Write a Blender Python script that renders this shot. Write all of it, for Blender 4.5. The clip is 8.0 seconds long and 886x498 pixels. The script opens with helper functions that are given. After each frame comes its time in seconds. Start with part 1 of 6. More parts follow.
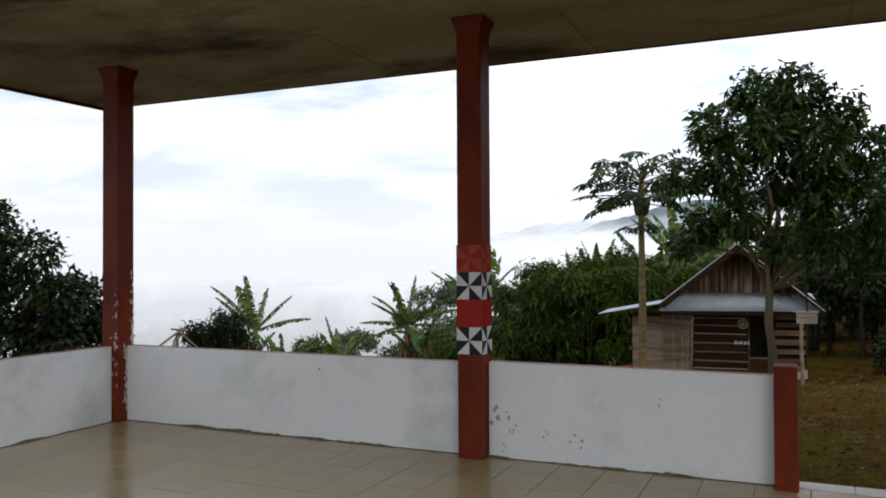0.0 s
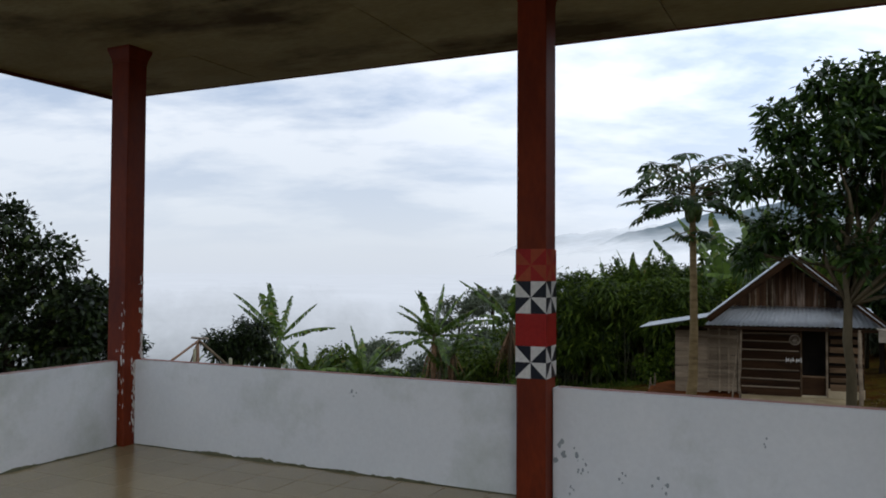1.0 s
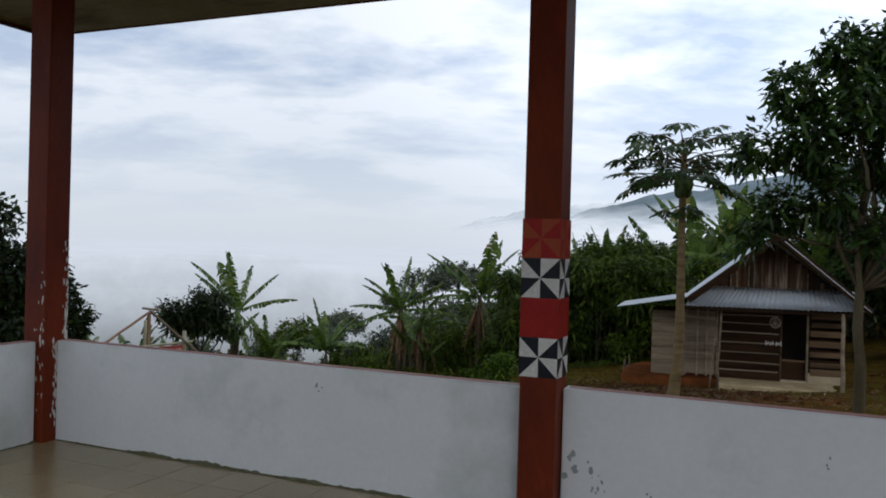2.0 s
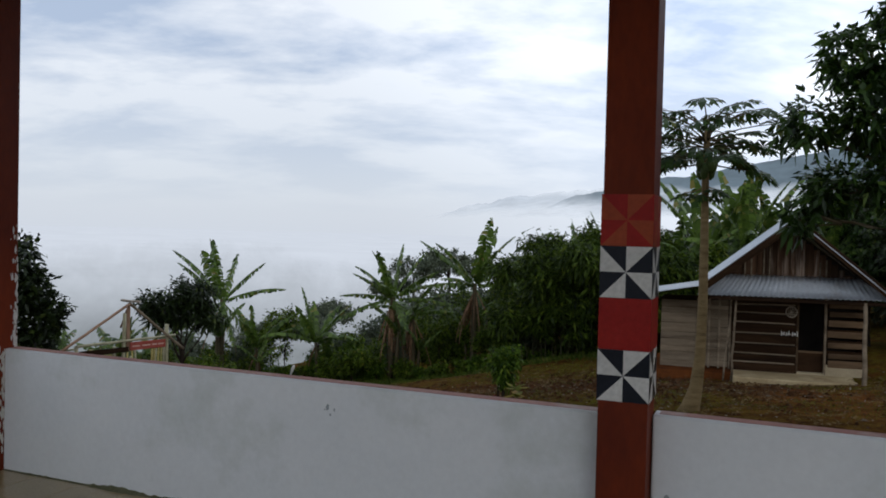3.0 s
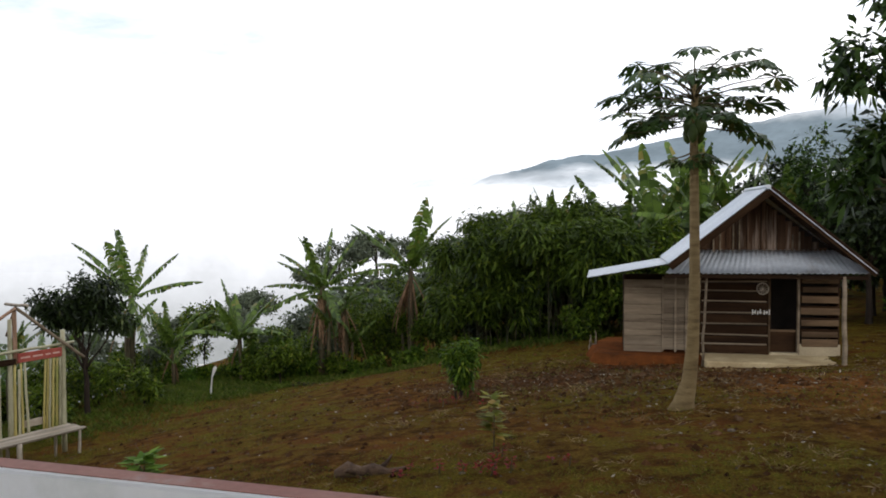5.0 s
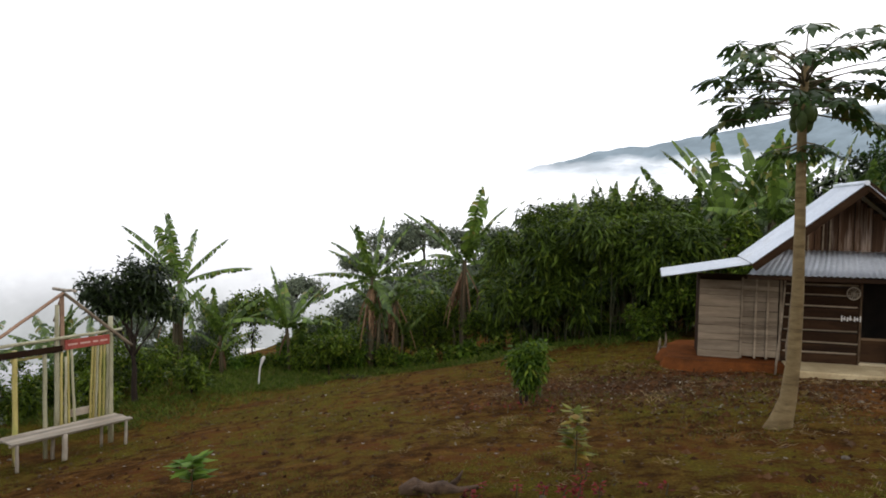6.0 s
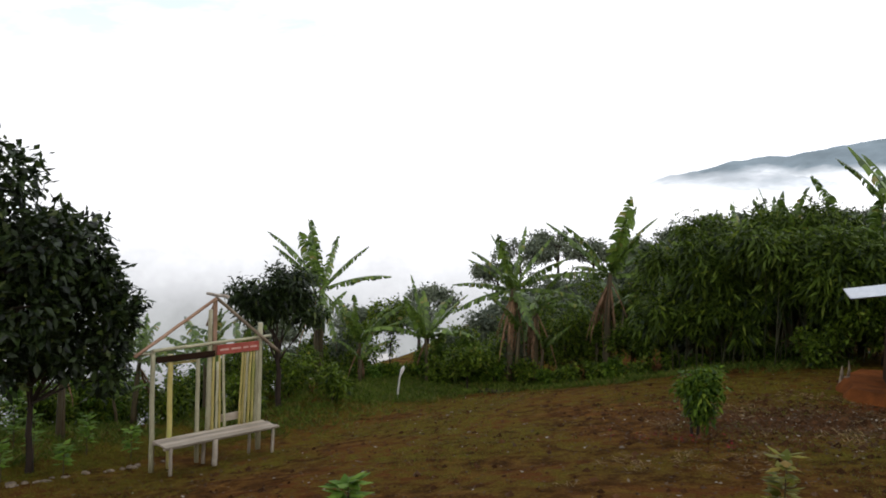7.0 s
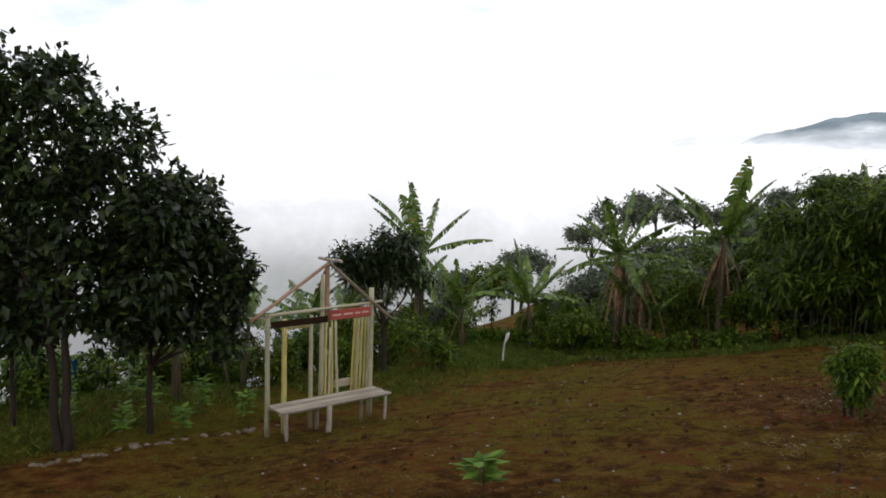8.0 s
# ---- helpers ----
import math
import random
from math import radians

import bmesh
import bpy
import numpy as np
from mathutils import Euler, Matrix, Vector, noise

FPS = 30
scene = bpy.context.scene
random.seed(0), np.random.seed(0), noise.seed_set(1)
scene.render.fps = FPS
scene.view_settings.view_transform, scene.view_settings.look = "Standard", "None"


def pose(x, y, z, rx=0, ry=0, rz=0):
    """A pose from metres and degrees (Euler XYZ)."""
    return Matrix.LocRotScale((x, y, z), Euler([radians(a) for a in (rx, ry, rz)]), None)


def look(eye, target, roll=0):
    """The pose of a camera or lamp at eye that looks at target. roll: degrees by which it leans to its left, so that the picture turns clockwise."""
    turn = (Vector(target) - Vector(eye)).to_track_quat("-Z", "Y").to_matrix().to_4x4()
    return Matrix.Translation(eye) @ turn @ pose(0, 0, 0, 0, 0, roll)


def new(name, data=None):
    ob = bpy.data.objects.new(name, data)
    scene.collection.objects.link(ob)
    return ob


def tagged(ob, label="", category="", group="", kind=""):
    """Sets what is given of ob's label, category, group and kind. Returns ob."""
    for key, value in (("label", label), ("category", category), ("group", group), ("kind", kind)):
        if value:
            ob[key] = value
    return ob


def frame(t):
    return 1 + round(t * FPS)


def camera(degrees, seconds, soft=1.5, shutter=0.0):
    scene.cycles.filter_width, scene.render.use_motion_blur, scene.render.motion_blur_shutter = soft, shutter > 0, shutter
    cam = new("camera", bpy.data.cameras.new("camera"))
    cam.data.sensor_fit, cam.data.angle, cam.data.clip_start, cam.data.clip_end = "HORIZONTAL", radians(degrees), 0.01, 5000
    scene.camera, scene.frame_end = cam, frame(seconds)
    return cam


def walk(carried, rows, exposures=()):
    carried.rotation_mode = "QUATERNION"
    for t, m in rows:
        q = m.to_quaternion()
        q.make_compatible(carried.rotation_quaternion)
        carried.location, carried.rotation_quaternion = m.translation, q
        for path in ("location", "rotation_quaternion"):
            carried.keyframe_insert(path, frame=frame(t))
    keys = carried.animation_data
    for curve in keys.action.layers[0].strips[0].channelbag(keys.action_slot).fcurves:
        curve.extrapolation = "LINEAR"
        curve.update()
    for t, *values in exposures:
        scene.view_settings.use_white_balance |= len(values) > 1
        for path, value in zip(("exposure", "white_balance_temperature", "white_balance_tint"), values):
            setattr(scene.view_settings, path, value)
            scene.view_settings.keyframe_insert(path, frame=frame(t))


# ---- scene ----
cam = camera(58.0, 8.0, soft=1.8)
PATH = [
    (0, (0.553, -0.695, 1.793), (-0.268, 1.129, 1.826), -0.3),
    (0.5, (0.218, -0.288, 1.799), (-0.654, 1.51, 1.883), 0.6),
    (1, (-0.143, 0.211, 1.772), (-1.016, 2.009, 1.828), 0.3),
    (1.5, (-0.45, 0.65, 1.767), (-1.385, 2.418, 1.796), 2.6),
    (2, (-0.81, 1.201, 1.769), (-1.6, 3.038, 1.758), 1.6),
    (2.2, (-0.971, 1.447, 1.748), (-1.701, 3.309, 1.733), 2.0),
    (3.3, (-1.808, 2.415, 1.745), (-2.577, 4.26, 1.7), 1.0),
    (3.5, (-1.945, 2.586, 1.741), (-2.714, 4.432, 1.709), 0.7),
    (4, (-2.309, 3.073, 1.735), (-2.947, 4.968, 1.695), -0.0),
    (4.2, (-2.43, 3.263, 1.718), (-3.037, 5.168, 1.649), -0.3),
    (5.3, (-3.067, 4.41, 1.699), (-3.617, 6.331, 1.611), 0.2),
    (5.5, (-3.188, 4.597, 1.711), (-3.753, 6.514, 1.618), 1.2),
    (6, (-3.619, 4.959, 1.722), (-4.285, 6.841, 1.609), 1.0),
    (6.5, (-4.016, 5.307, 1.704), (-4.821, 7.133, 1.573), 0.8),
    (7, (-4.503, 5.52, 1.715), (-5.454, 7.277, 1.617), 1.7),
    (7.5, (-5.013, 5.61, 1.743), (-6.076, 7.299, 1.614), -1.0),
    (8, (-5.434, 5.764, 1.701), (-6.554, 7.408, 1.502), 1.4),
]
walk(cam, [(t, look(eye, target, roll)) for t, eye, target, roll in PATH],
     [(0, 0.2, 6350, 10), (0.5, 0.04, 6200, 9), (1.0, -0.19, 6000, 9), (2.2, -0.25, 6000, 9), (3.5, -0.28, 6150, 10), (3.9, -0.24, 6400, 13), (4.2, -0.06, 6500, 13),
      (5.2, 0.60, 6500, 11), (5.8, 0.76, 6550, 12), (6.2, 0.74, 6550, 12), (7, 0.60, 6550, 12), (7.5, 0.43, 6550, 12), (8, 0.43, 6550, 12)])

# ---- world and sun: bright overcast morning over a sea of fog ----
SUN_EL, SUN_AZ = radians(19), radians(146)
world = bpy.data.worlds.new("overcast_sky")
scene.world = world
world.use_nodes = True


def nodes_of(tree):
    tree.nodes.clear()
    return tree.nodes, tree.links


wn, wl = nodes_of(world.node_tree)
w_out = wn.new("ShaderNodeOutputWorld")
w_sky = wn.new("ShaderNodeTexSky")
w_sky.sky_type, w_sky.sun_disc = "NISHITA", False
w_sky.sun_elevation, w_sky.sun_rotation = SUN_EL, SUN_AZ
w_bg = wn.new("ShaderNodeBackground")
w_bg.inputs["Strength"].default_value = 0.11
wl.new(w_sky.outputs[0], w_bg.inputs[0])
w_co = wn.new("ShaderNodeTexCoord")
w_sep = wn.new("ShaderNodeSeparateXYZ")
wl.new(w_co.outputs["Generated"], w_sep.inputs[0])
# cloud sheets lie flat: look up the direction on a plane overhead
w_add = wn.new("ShaderNodeMath"); w_add.operation = "ADD"; w_add.inputs[1].default_value = 0.24
w_abs = wn.new("ShaderNodeMath"); w_abs.operation = "ABSOLUTE"
wl.new(w_sep.outputs["Z"], w_abs.inputs[0]); wl.new(w_abs.outputs[0], w_add.inputs[0])
w_div = wn.new("ShaderNodeVectorMath"); w_div.operation = "DIVIDE"
wl.new(w_co.outputs["Generated"], w_div.inputs[0]); wl.new(w_add.outputs[0], w_div.inputs[1])
w_turn = wn.new("ShaderNodeMapping"); w_turn.inputs["Rotation"].default_value = (0, 0, -0.45)
wl.new(w_div.outputs[0], w_turn.inputs[0])
w_map = wn.new("ShaderNodeMapping"); w_map.inputs["Scale"].default_value = (0.85, 1.3, 0.3)
wl.new(w_turn.outputs[0], w_map.inputs[0])
w_noise = wn.new("ShaderNodeTexNoise")
w_noise.inputs["Scale"].default_value, w_noise.inputs["Detail"].default_value = 2.0, 7
w_noise.inputs["Roughness"].default_value, w_noise.inputs["Distortion"].default_value = 0.56, 0.15
wl.new(w_map.outputs[0], w_noise.inputs[0])
w_ramp = wn.new("ShaderNodeValToRGB")
w_ramp.color_ramp.elements[0].position, w_ramp.color_ramp.elements[0].color = 0.40, (0.56, 0.64, 0.78, 1)
w_ramp.color_ramp.elements[1].position, w_ramp.color_ramp.elements[1].color = 0.59, (1.05, 1.05, 1.06, 1)
wl.new(w_noise.outputs[0], w_ramp.inputs[0])
w_fog = wn.new("ShaderNodeMapRange")
w_fog.inputs[1].default_value, w_fog.inputs[2].default_value = 0.02, 0.22
w_fog.inputs[3].default_value, w_fog.inputs[4].default_value = 1.0, 0.0
wl.new(w_sep.outputs["Z"], w_fog.inputs[0])
w_mixc = wn.new("ShaderNodeMix"); w_mixc.data_type = "RGBA"
wl.new(w_fog.outputs[0], w_mixc.inputs[0]); wl.new(w_ramp.outputs[0], w_mixc.inputs[6])
w_mixc.inputs[7].default_value = (0.80, 0.82, 0.86, 1)
# clouds painted darker overhead, so less light falls on the ground
w_zen = wn.new("ShaderNodeMapRange"); w_zen.interpolation_type = "SMOOTHSTEP"
for k, v in enumerate((0.30, 0.95, 1.0, 0.62)):
    w_zen.inputs[k + 1].default_value = v
wl.new(w_sep.outputs["Z"], w_zen.inputs[0])
w_dim = wn.new("ShaderNodeMix"); w_dim.data_type, w_dim.blend_type = "RGBA", "MULTIPLY"
w_dim.inputs[0].default_value = 1.0
wl.new(w_mixc.outputs[2], w_dim.inputs[6]); wl.new(w_zen.outputs[0], w_dim.inputs[7])
# and a bright patch painted over the mountain, apart from the sun lamp
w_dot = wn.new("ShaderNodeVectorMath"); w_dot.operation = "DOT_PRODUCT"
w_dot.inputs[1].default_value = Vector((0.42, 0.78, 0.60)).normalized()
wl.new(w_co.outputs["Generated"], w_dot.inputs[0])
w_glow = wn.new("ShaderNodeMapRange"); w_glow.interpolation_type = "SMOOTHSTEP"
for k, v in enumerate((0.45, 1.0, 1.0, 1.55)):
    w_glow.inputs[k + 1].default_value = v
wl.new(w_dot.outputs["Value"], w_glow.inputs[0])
w_patch = wn.new("ShaderNodeVectorMath"); w_patch.operation = "SCALE"
wl.new(w_dim.outputs[2], w_patch.inputs[0]); wl.new(w_glow.outputs[0], w_patch.inputs["Scale"])
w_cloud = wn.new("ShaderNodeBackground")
wl.new(w_patch.outputs[0], w_cloud.inputs[0])
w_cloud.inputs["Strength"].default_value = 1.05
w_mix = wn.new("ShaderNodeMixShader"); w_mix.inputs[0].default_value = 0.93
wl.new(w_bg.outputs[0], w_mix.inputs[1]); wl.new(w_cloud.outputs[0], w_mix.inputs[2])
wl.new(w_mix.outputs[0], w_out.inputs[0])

sun = new("sun", bpy.data.lights.new("sun", "SUN"))
sun.data.energy, sun.data.angle, sun.data.color = 0.48, radians(26), (1.0, 0.97, 0.93)
sun.matrix_world = look((40 * math.sin(SUN_AZ) * math.cos(SUN_EL), 40 * math.cos(SUN_AZ) * math.cos(SUN_EL), 40 * math.sin(SUN_EL)), (0, 0, 0))

# ---- materials ----


def base_mat(name, rough=0.7, metal=0.0):
    m = bpy.data.materials.new(name)
    m.use_nodes = True
    nt = m.node_tree
    b = nt.nodes["Principled BSDF"]
    b.inputs["Roughness"].default_value, b.inputs["Metallic"].default_value = rough, metal
    return m, nt, b


def noise_node(nt, scale, detail=6, rough=0.55, stretch=(1, 1, 1), coord="Object"):
    co = nt.nodes.new("ShaderNodeTexCoord")
    mp = nt.nodes.new("ShaderNodeMapping")
    mp.inputs["Scale"].default_value = stretch
    n = nt.nodes.new("ShaderNodeTexNoise")
    n.inputs["Scale"].default_value, n.inputs["Detail"].default_value, n.inputs["Roughness"].default_value = scale, detail, rough
    nt.links.new(co.outputs[coord], mp.inputs[0])
    nt.links.new(mp.outputs[0], n.inputs[0])
    return n


def ramp(nt, src, stops):
    r = nt.nodes.new("ShaderNodeValToRGB")
    e = r.color_ramp.elements
    while len(e) < len(stops):
        e.new(0.5)
    for el, (p, c) in zip(e, stops):
        el.position, el.color = p, (*c, 1)
    nt.links.new(src, r.inputs[0])
    return r.outputs[0]


def mix(nt, fac, a, b, mode="MIX"):
    m = nt.nodes.new("ShaderNodeMix")
    m.data_type, m.blend_type = "RGBA", mode
    for i, v in ((0, fac), (6, a), (7, b)):
        if isinstance(v, (int, float)):
            m.inputs[i].default_value = v
        elif isinstance(v, tuple):
            m.inputs[i].default_value = (*v, 1)
        else:
            nt.links.new(v, m.inputs[i])
    return m.outputs[2]


def bump(nt, b, src, strength=0.3, dist=0.01):
    n = nt.nodes.new("ShaderNodeBump")
    n.inputs["Strength"].default_value, n.inputs["Distance"].default_value = strength, dist
    nt.links.new(src, n.inputs["Height"])
    nt.links.new(n.outputs[0], b.inputs["Normal"])


def surface(name, c1, c2, stain=None, s1=3.0, s2=40.0, rough=0.7, metal=0.0, bumps=0.3, dist=0.005,
            stretch=(1, 1, 1), island=0.0, stain_at=(0.55, 0.72), coord="Object", rough2=None, grain=0.7, spec=0.25):
    """Two colours over a coarse noise, a finer grain, stains, and a fine relief."""
    m, nt, b = base_mat(name, rough, metal)
    b.inputs["Specular IOR Level"].default_value = spec
    big = noise_node(nt, s1, 5, 0.6, stretch, coord)
    fine = noise_node(nt, s2, 4, 0.6, stretch, coord)
    col = ramp(nt, big.outputs[0], [(0.3, c1), (0.7, c2)])
    speck = ramp(nt, fine.outputs[0], [(0.3, (0.78, 0.78, 0.78)), (0.7, (1.1, 1.1, 1.1))])
    col = mix(nt, grain, col, speck, "MULTIPLY")
    if stain:
        st = noise_node(nt, s1 * 0.6, 7, 0.65, stretch, coord)
        f = ramp(nt, st.outputs[0], [(stain_at[0], (0, 0, 0)), (stain_at[1], (1, 1, 1))])
        col = mix(nt, f, col, stain)
    if island:
        g = nt.nodes.new("ShaderNodeNewGeometry")
        o = nt.nodes.new("ShaderNodeObjectInfo")
        a = nt.nodes.new("ShaderNodeMath"); a.operation = "ADD"
        fr = nt.nodes.new("ShaderNodeMath"); fr.operation = "FRACT"
        nt.links.new(g.outputs["Random Per Island"], a.inputs[0])
        nt.links.new(o.outputs["Random"], a.inputs[1])
        nt.links.new(a.outputs[0], fr.inputs[0])
        v = ramp(nt, fr.outputs[0], [(0.0, (1 - island,) * 3), (1.0, (1 + island,) * 3)])
        col = mix(nt, 1.0, col, v, "MULTIPLY")
    nt.links.new(col, b.inputs["Base Color"])
    if rough2 is not None:
        rr = nt.nodes.new("ShaderNodeMapRange")
        rr.inputs[3].default_value, rr.inputs[4].default_value = rough, rough2
        nt.links.new(big.outputs[0], rr.inputs[0])
        nt.links.new(rr.outputs[0], b.inputs["Roughness"])
    bump(nt, b, fine.outputs[0], bumps, dist)
    return m


def leaf_mat(name, dark, light, dry=None, gloss=0.45, amount=0.1, spec=0.3):
    m, nt, b = base_mat(name, gloss)
    g = nt.nodes.new("ShaderNodeNewGeometry")
    stops = [(0.0, dark), (0.8, light), (1.0, light)]
    if dry:
        stops = [(0.0, dark), (1 - amount * 1.5, light), (1.0, dry)]
    col = ramp(nt, g.outputs["Random Per Island"], stops)
    n = noise_node(nt, 0.9, 3)
    tone = ramp(nt, n.outputs[0], [(0.3, (0.7, 0.75, 0.7)), (0.7, (1.2, 1.2, 1.1))])
    col = mix(nt, 1.0, col, tone, "MULTIPLY")
    nt.links.new(col, b.inputs["Base Color"])
    b.inputs["Specular IOR Level"].default_value = spec
    tr = nt.nodes.new("ShaderNodeBsdfTranslucent")
    nt.links.new(col, tr.inputs[0])
    mx = nt.nodes.new("ShaderNodeMixShader")
    mx.inputs[0].default_value = 0.25
    nt.links.new(b.outputs[0], mx.inputs[1]); nt.links.new(tr.outputs[0], mx.inputs[2])
    nt.links.new(mx.outputs[0], nt.nodes["Material Output"].inputs[0])
    return m


M_WALL = surface("whitewash", (0.74, 0.77, 0.80), (0.81, 0.83, 0.85), (0.38, 0.43, 0.35), 1.0, 26, 0.65, bumps=0.06, dist=0.003, stain_at=(0.54, 0.82), grain=0.16)
M_CAP = surface("wall_top_paint", (0.32, 0.13, 0.10), (0.42, 0.22, 0.18), (0.48, 0.44, 0.41), 2.5, 30, 0.7)
M_RED = surface("column_paint", (0.09, 0.011, 0.003), (0.215, 0.032, 0.005), (0.035, 0.007, 0.003), 2.6, 35, 0.6, bumps=0.15, stretch=(1, 1, 0.35), spec=0.2)
M_CEIL = surface("ceiling_board", (0.285, 0.255, 0.14), (0.42, 0.385, 0.235), (0.075, 0.052, 0.022), 1.0, 18, 0.85, island=0.03, stain_at=(0.50, 0.66), stretch=(0.6, 1.2, 1))
M_FASCIA = surface("fascia_paint", (0.10, 0.03, 0.025), (0.15, 0.05, 0.04), None, 3, 30, 0.6)
M_TILE = surface("floor_tile_glaze", (0.40, 0.315, 0.175), (0.53, 0.43, 0.25), (0.24, 0.18, 0.10), 0.8, 60, 0.10, bumps=0.04, island=0.05, rough2=0.28, spec=0.5)
M_EDGE = surface("pale_edge_tile", (0.55, 0.53, 0.48), (0.68, 0.66, 0.61), (0.35, 0.30, 0.22), 1.5, 40, 0.3, bumps=0.1, spec=0.5)
M_GROUT = surface("grout", (0.20, 0.16, 0.10), (0.28, 0.225, 0.14), None, 4, 50, 0.8)
M_T_WHITE = surface("tile_white", (0.62, 0.61, 0.59), (0.70, 0.69, 0.66), None, 5, 50, 0.35, bumps=0.1, spec=0.15)
M_T_BLACK = surface("tile_black", (0.010, 0.012, 0.018), (0.018, 0.02, 0.03), None, 5, 50, 0.35, bumps=0.1, spec=0.15)
M_T_RED = surface("tile_red", (0.28, 0.012, 0.010), (0.34, 0.02, 0.014), None, 5, 50, 0.4, bumps=0.1, spec=0.15)
M_T_RUST = surface("tile_rust", (0.30, 0.05, 0.016), (0.36, 0.07, 0.025), None, 5, 50, 0.4, bumps=0.1, spec=0.15)
M_CHIP = surface("bare_plaster", (0.58, 0.56, 0.52), (0.70, 0.68, 0.64), None, 8, 60, 0.8)
M_SLAB = surface("earth_stained_concrete", (0.36, 0.27, 0.14), (0.54, 0.43, 0.25), (0.22, 0.13, 0.06), 1.8, 30, 0.85)
M_CONC = surface("concrete", (0.34, 0.28, 0.18), (0.46, 0.38, 0.25), (0.25, 0.16, 0.09), 1.6, 30, 0.85)
M_PLANK = surface("weathered_plank", (0.13, 0.098, 0.065), (0.29, 0.23, 0.16), (0.05, 0.035, 0.022), 2.2, 26, 0.85, spec=0.1, bumps=0.6, stretch=(0.25, 1, 2.2), island=0.28)
M_PLANK_W = surface("brown_plank", (0.070, 0.044, 0.025), (0.15, 0.098, 0.056), (0.03, 0.018, 0.01), 2.4, 26, 0.85, spec=0.1, bumps=0.6, stretch=(0.3, 1, 2.2), island=0.4)
M_PLANK_D = surface("dark_plank", (0.020, 0.010, 0.005), (0.050, 0.026, 0.012), (0.010, 0.006, 0.004), 1.6, 26, 0.85, spec=0.1, bumps=0.6, stretch=(0.3, 1, 2), island=0.35)
M_PLANK_V = surface("gable_plank", (0.042, 0.022, 0.012), (0.10, 0.058, 0.034), (0.25, 0.19, 0.145), 2.0, 26, 0.85, spec=0.1, bumps=0.6, stretch=(4.5, 1, 0.3), island=0.5, stain_at=(0.53, 0.66))
M_ZINC = surface("galvanised_sheet", (0.50, 0.54, 0.58), (0.66, 0.69, 0.72), (0.36, 0.32, 0.28), 0.9, 14, 0.42, metal=0.2, bumps=0.15, island=0.08, stain_at=(0.62, 0.8), spec=0.5)
M_BAMBOO = surface("bamboo_cane", (0.32, 0.26, 0.08), (0.46, 0.39, 0.14), (0.20, 0.25, 0.06), 2.5, 30, 0.45, stretch=(1, 1, 0.5), island=0.2, bumps=0.2)
M_BAMBOO_P = surface("pale_bamboo", (0.32, 0.30, 0.19), (0.44, 0.41, 0.27), (0.20, 0.19, 0.10), 2.5, 30, 0.5, stretch=(1, 1, 0.5), island=0.15, bumps=0.2)
M_RAFTER = surface("reddish_batten", (0.24, 0.14, 0.09), (0.36, 0.23, 0.15), None, 3, 30, 0.8, island=0.2)
M_SEAT = surface("grey_bench_board", (0.26, 0.215, 0.16), (0.46, 0.40, 0.32), (0.13, 0.10, 0.07), 2.0, 30, 0.85, bumps=0.6, stretch=(0.35, 2.4, 1), island=0.2)
M_BOARD_R = surface("faded_red_board", (0.25, 0.045, 0.032), (0.36, 0.085, 0.06), (0.18, 0.07, 0.055), 4, 40, 0.6)
M_DARK = surface("painted_dark_interior", (0.015, 0.012, 0.01), (0.03, 0.024, 0.02), None, 2, 20, 0.9)
M_BARK = surface("bark", (0.018, 0.012, 0.008), (0.042, 0.029, 0.020), (0.07, 0.06, 0.045), 3, 30, 0.9, bumps=0.8, dist=0.01, stretch=(1, 1, 0.4))
M_PAPAYA = surface("papaya_bark", (0.13, 0.090, 0.040), (0.27, 0.195, 0.095), (0.065, 0.050, 0.026), 4, 22, 0.85, bumps=0.9, dist=0.015, stretch=(0.6, 0.6, 2.5), spec=0.1)
M_STEM = surface("banana_stem", (0.05, 0.042, 0.02), (0.11, 0.085, 0.045), (0.055, 0.03, 0.016), 2.5, 20, 0.7, stretch=(2, 2, 0.3))
M_DRYLEAF = surface("dry_banana_leaf", (0.12, 0.066, 0.034), (0.30, 0.185, 0.105), None, 3, 20, 0.9, stretch=(1, 1, 0.3), island=0.5)
L_TREE = leaf_mat("tree_leaf", (0.004, 0.008, 0.003), (0.032, 0.052, 0.012), (0.085, 0.105, 0.025), 0.45, 0.05, spec=0.28)
L_MANGO = leaf_mat("right_tree_leaf", (0.006, 0.016, 0.003), (0.046, 0.092, 0.012), (0.12, 0.17, 0.025), 0.45, 0.05)
L_BANANA = leaf_mat("banana_leaf", (0.030, 0.056, 0.012), (0.13, 0.20, 0.032), (0.22, 0.18, 0.055), 0.42, 0.08, spec=0.32)
L_BAMBOO = leaf_mat("bamboo_leaf", (0.006, 0.015, 0.003), (0.088, 0.135, 0.013), (0.17, 0.21, 0.025), 0.5, 0.06, spec=0.18)
L_SHRUB = leaf_mat("shrub_leaf", (0.010, 0.022, 0.004), (0.135, 0.200, 0.017), (0.20, 0.20, 0.035), 0.5, 0.06, spec=0.15)
L_BUSH = leaf_mat("bright_bush_leaf", (0.03, 0.070, 0.012), (0.115, 0.205, 0.026), (0.19, 0.25, 0.04), 0.6, 0.1, spec=0.12)
L_PAPAYA = leaf_mat("papaya_leaf", (0.020, 0.044, 0.010), (0.060, 0.105, 0.020), (0.15, 0.15, 0.04), 0.45, 0.05)
L_GRASS = leaf_mat("grass_blade", (0.034, 0.048, 0.004), (0.145, 0.155, 0.013), (0.22, 0.16, 0.045), 0.6, 0.25, spec=0.1)
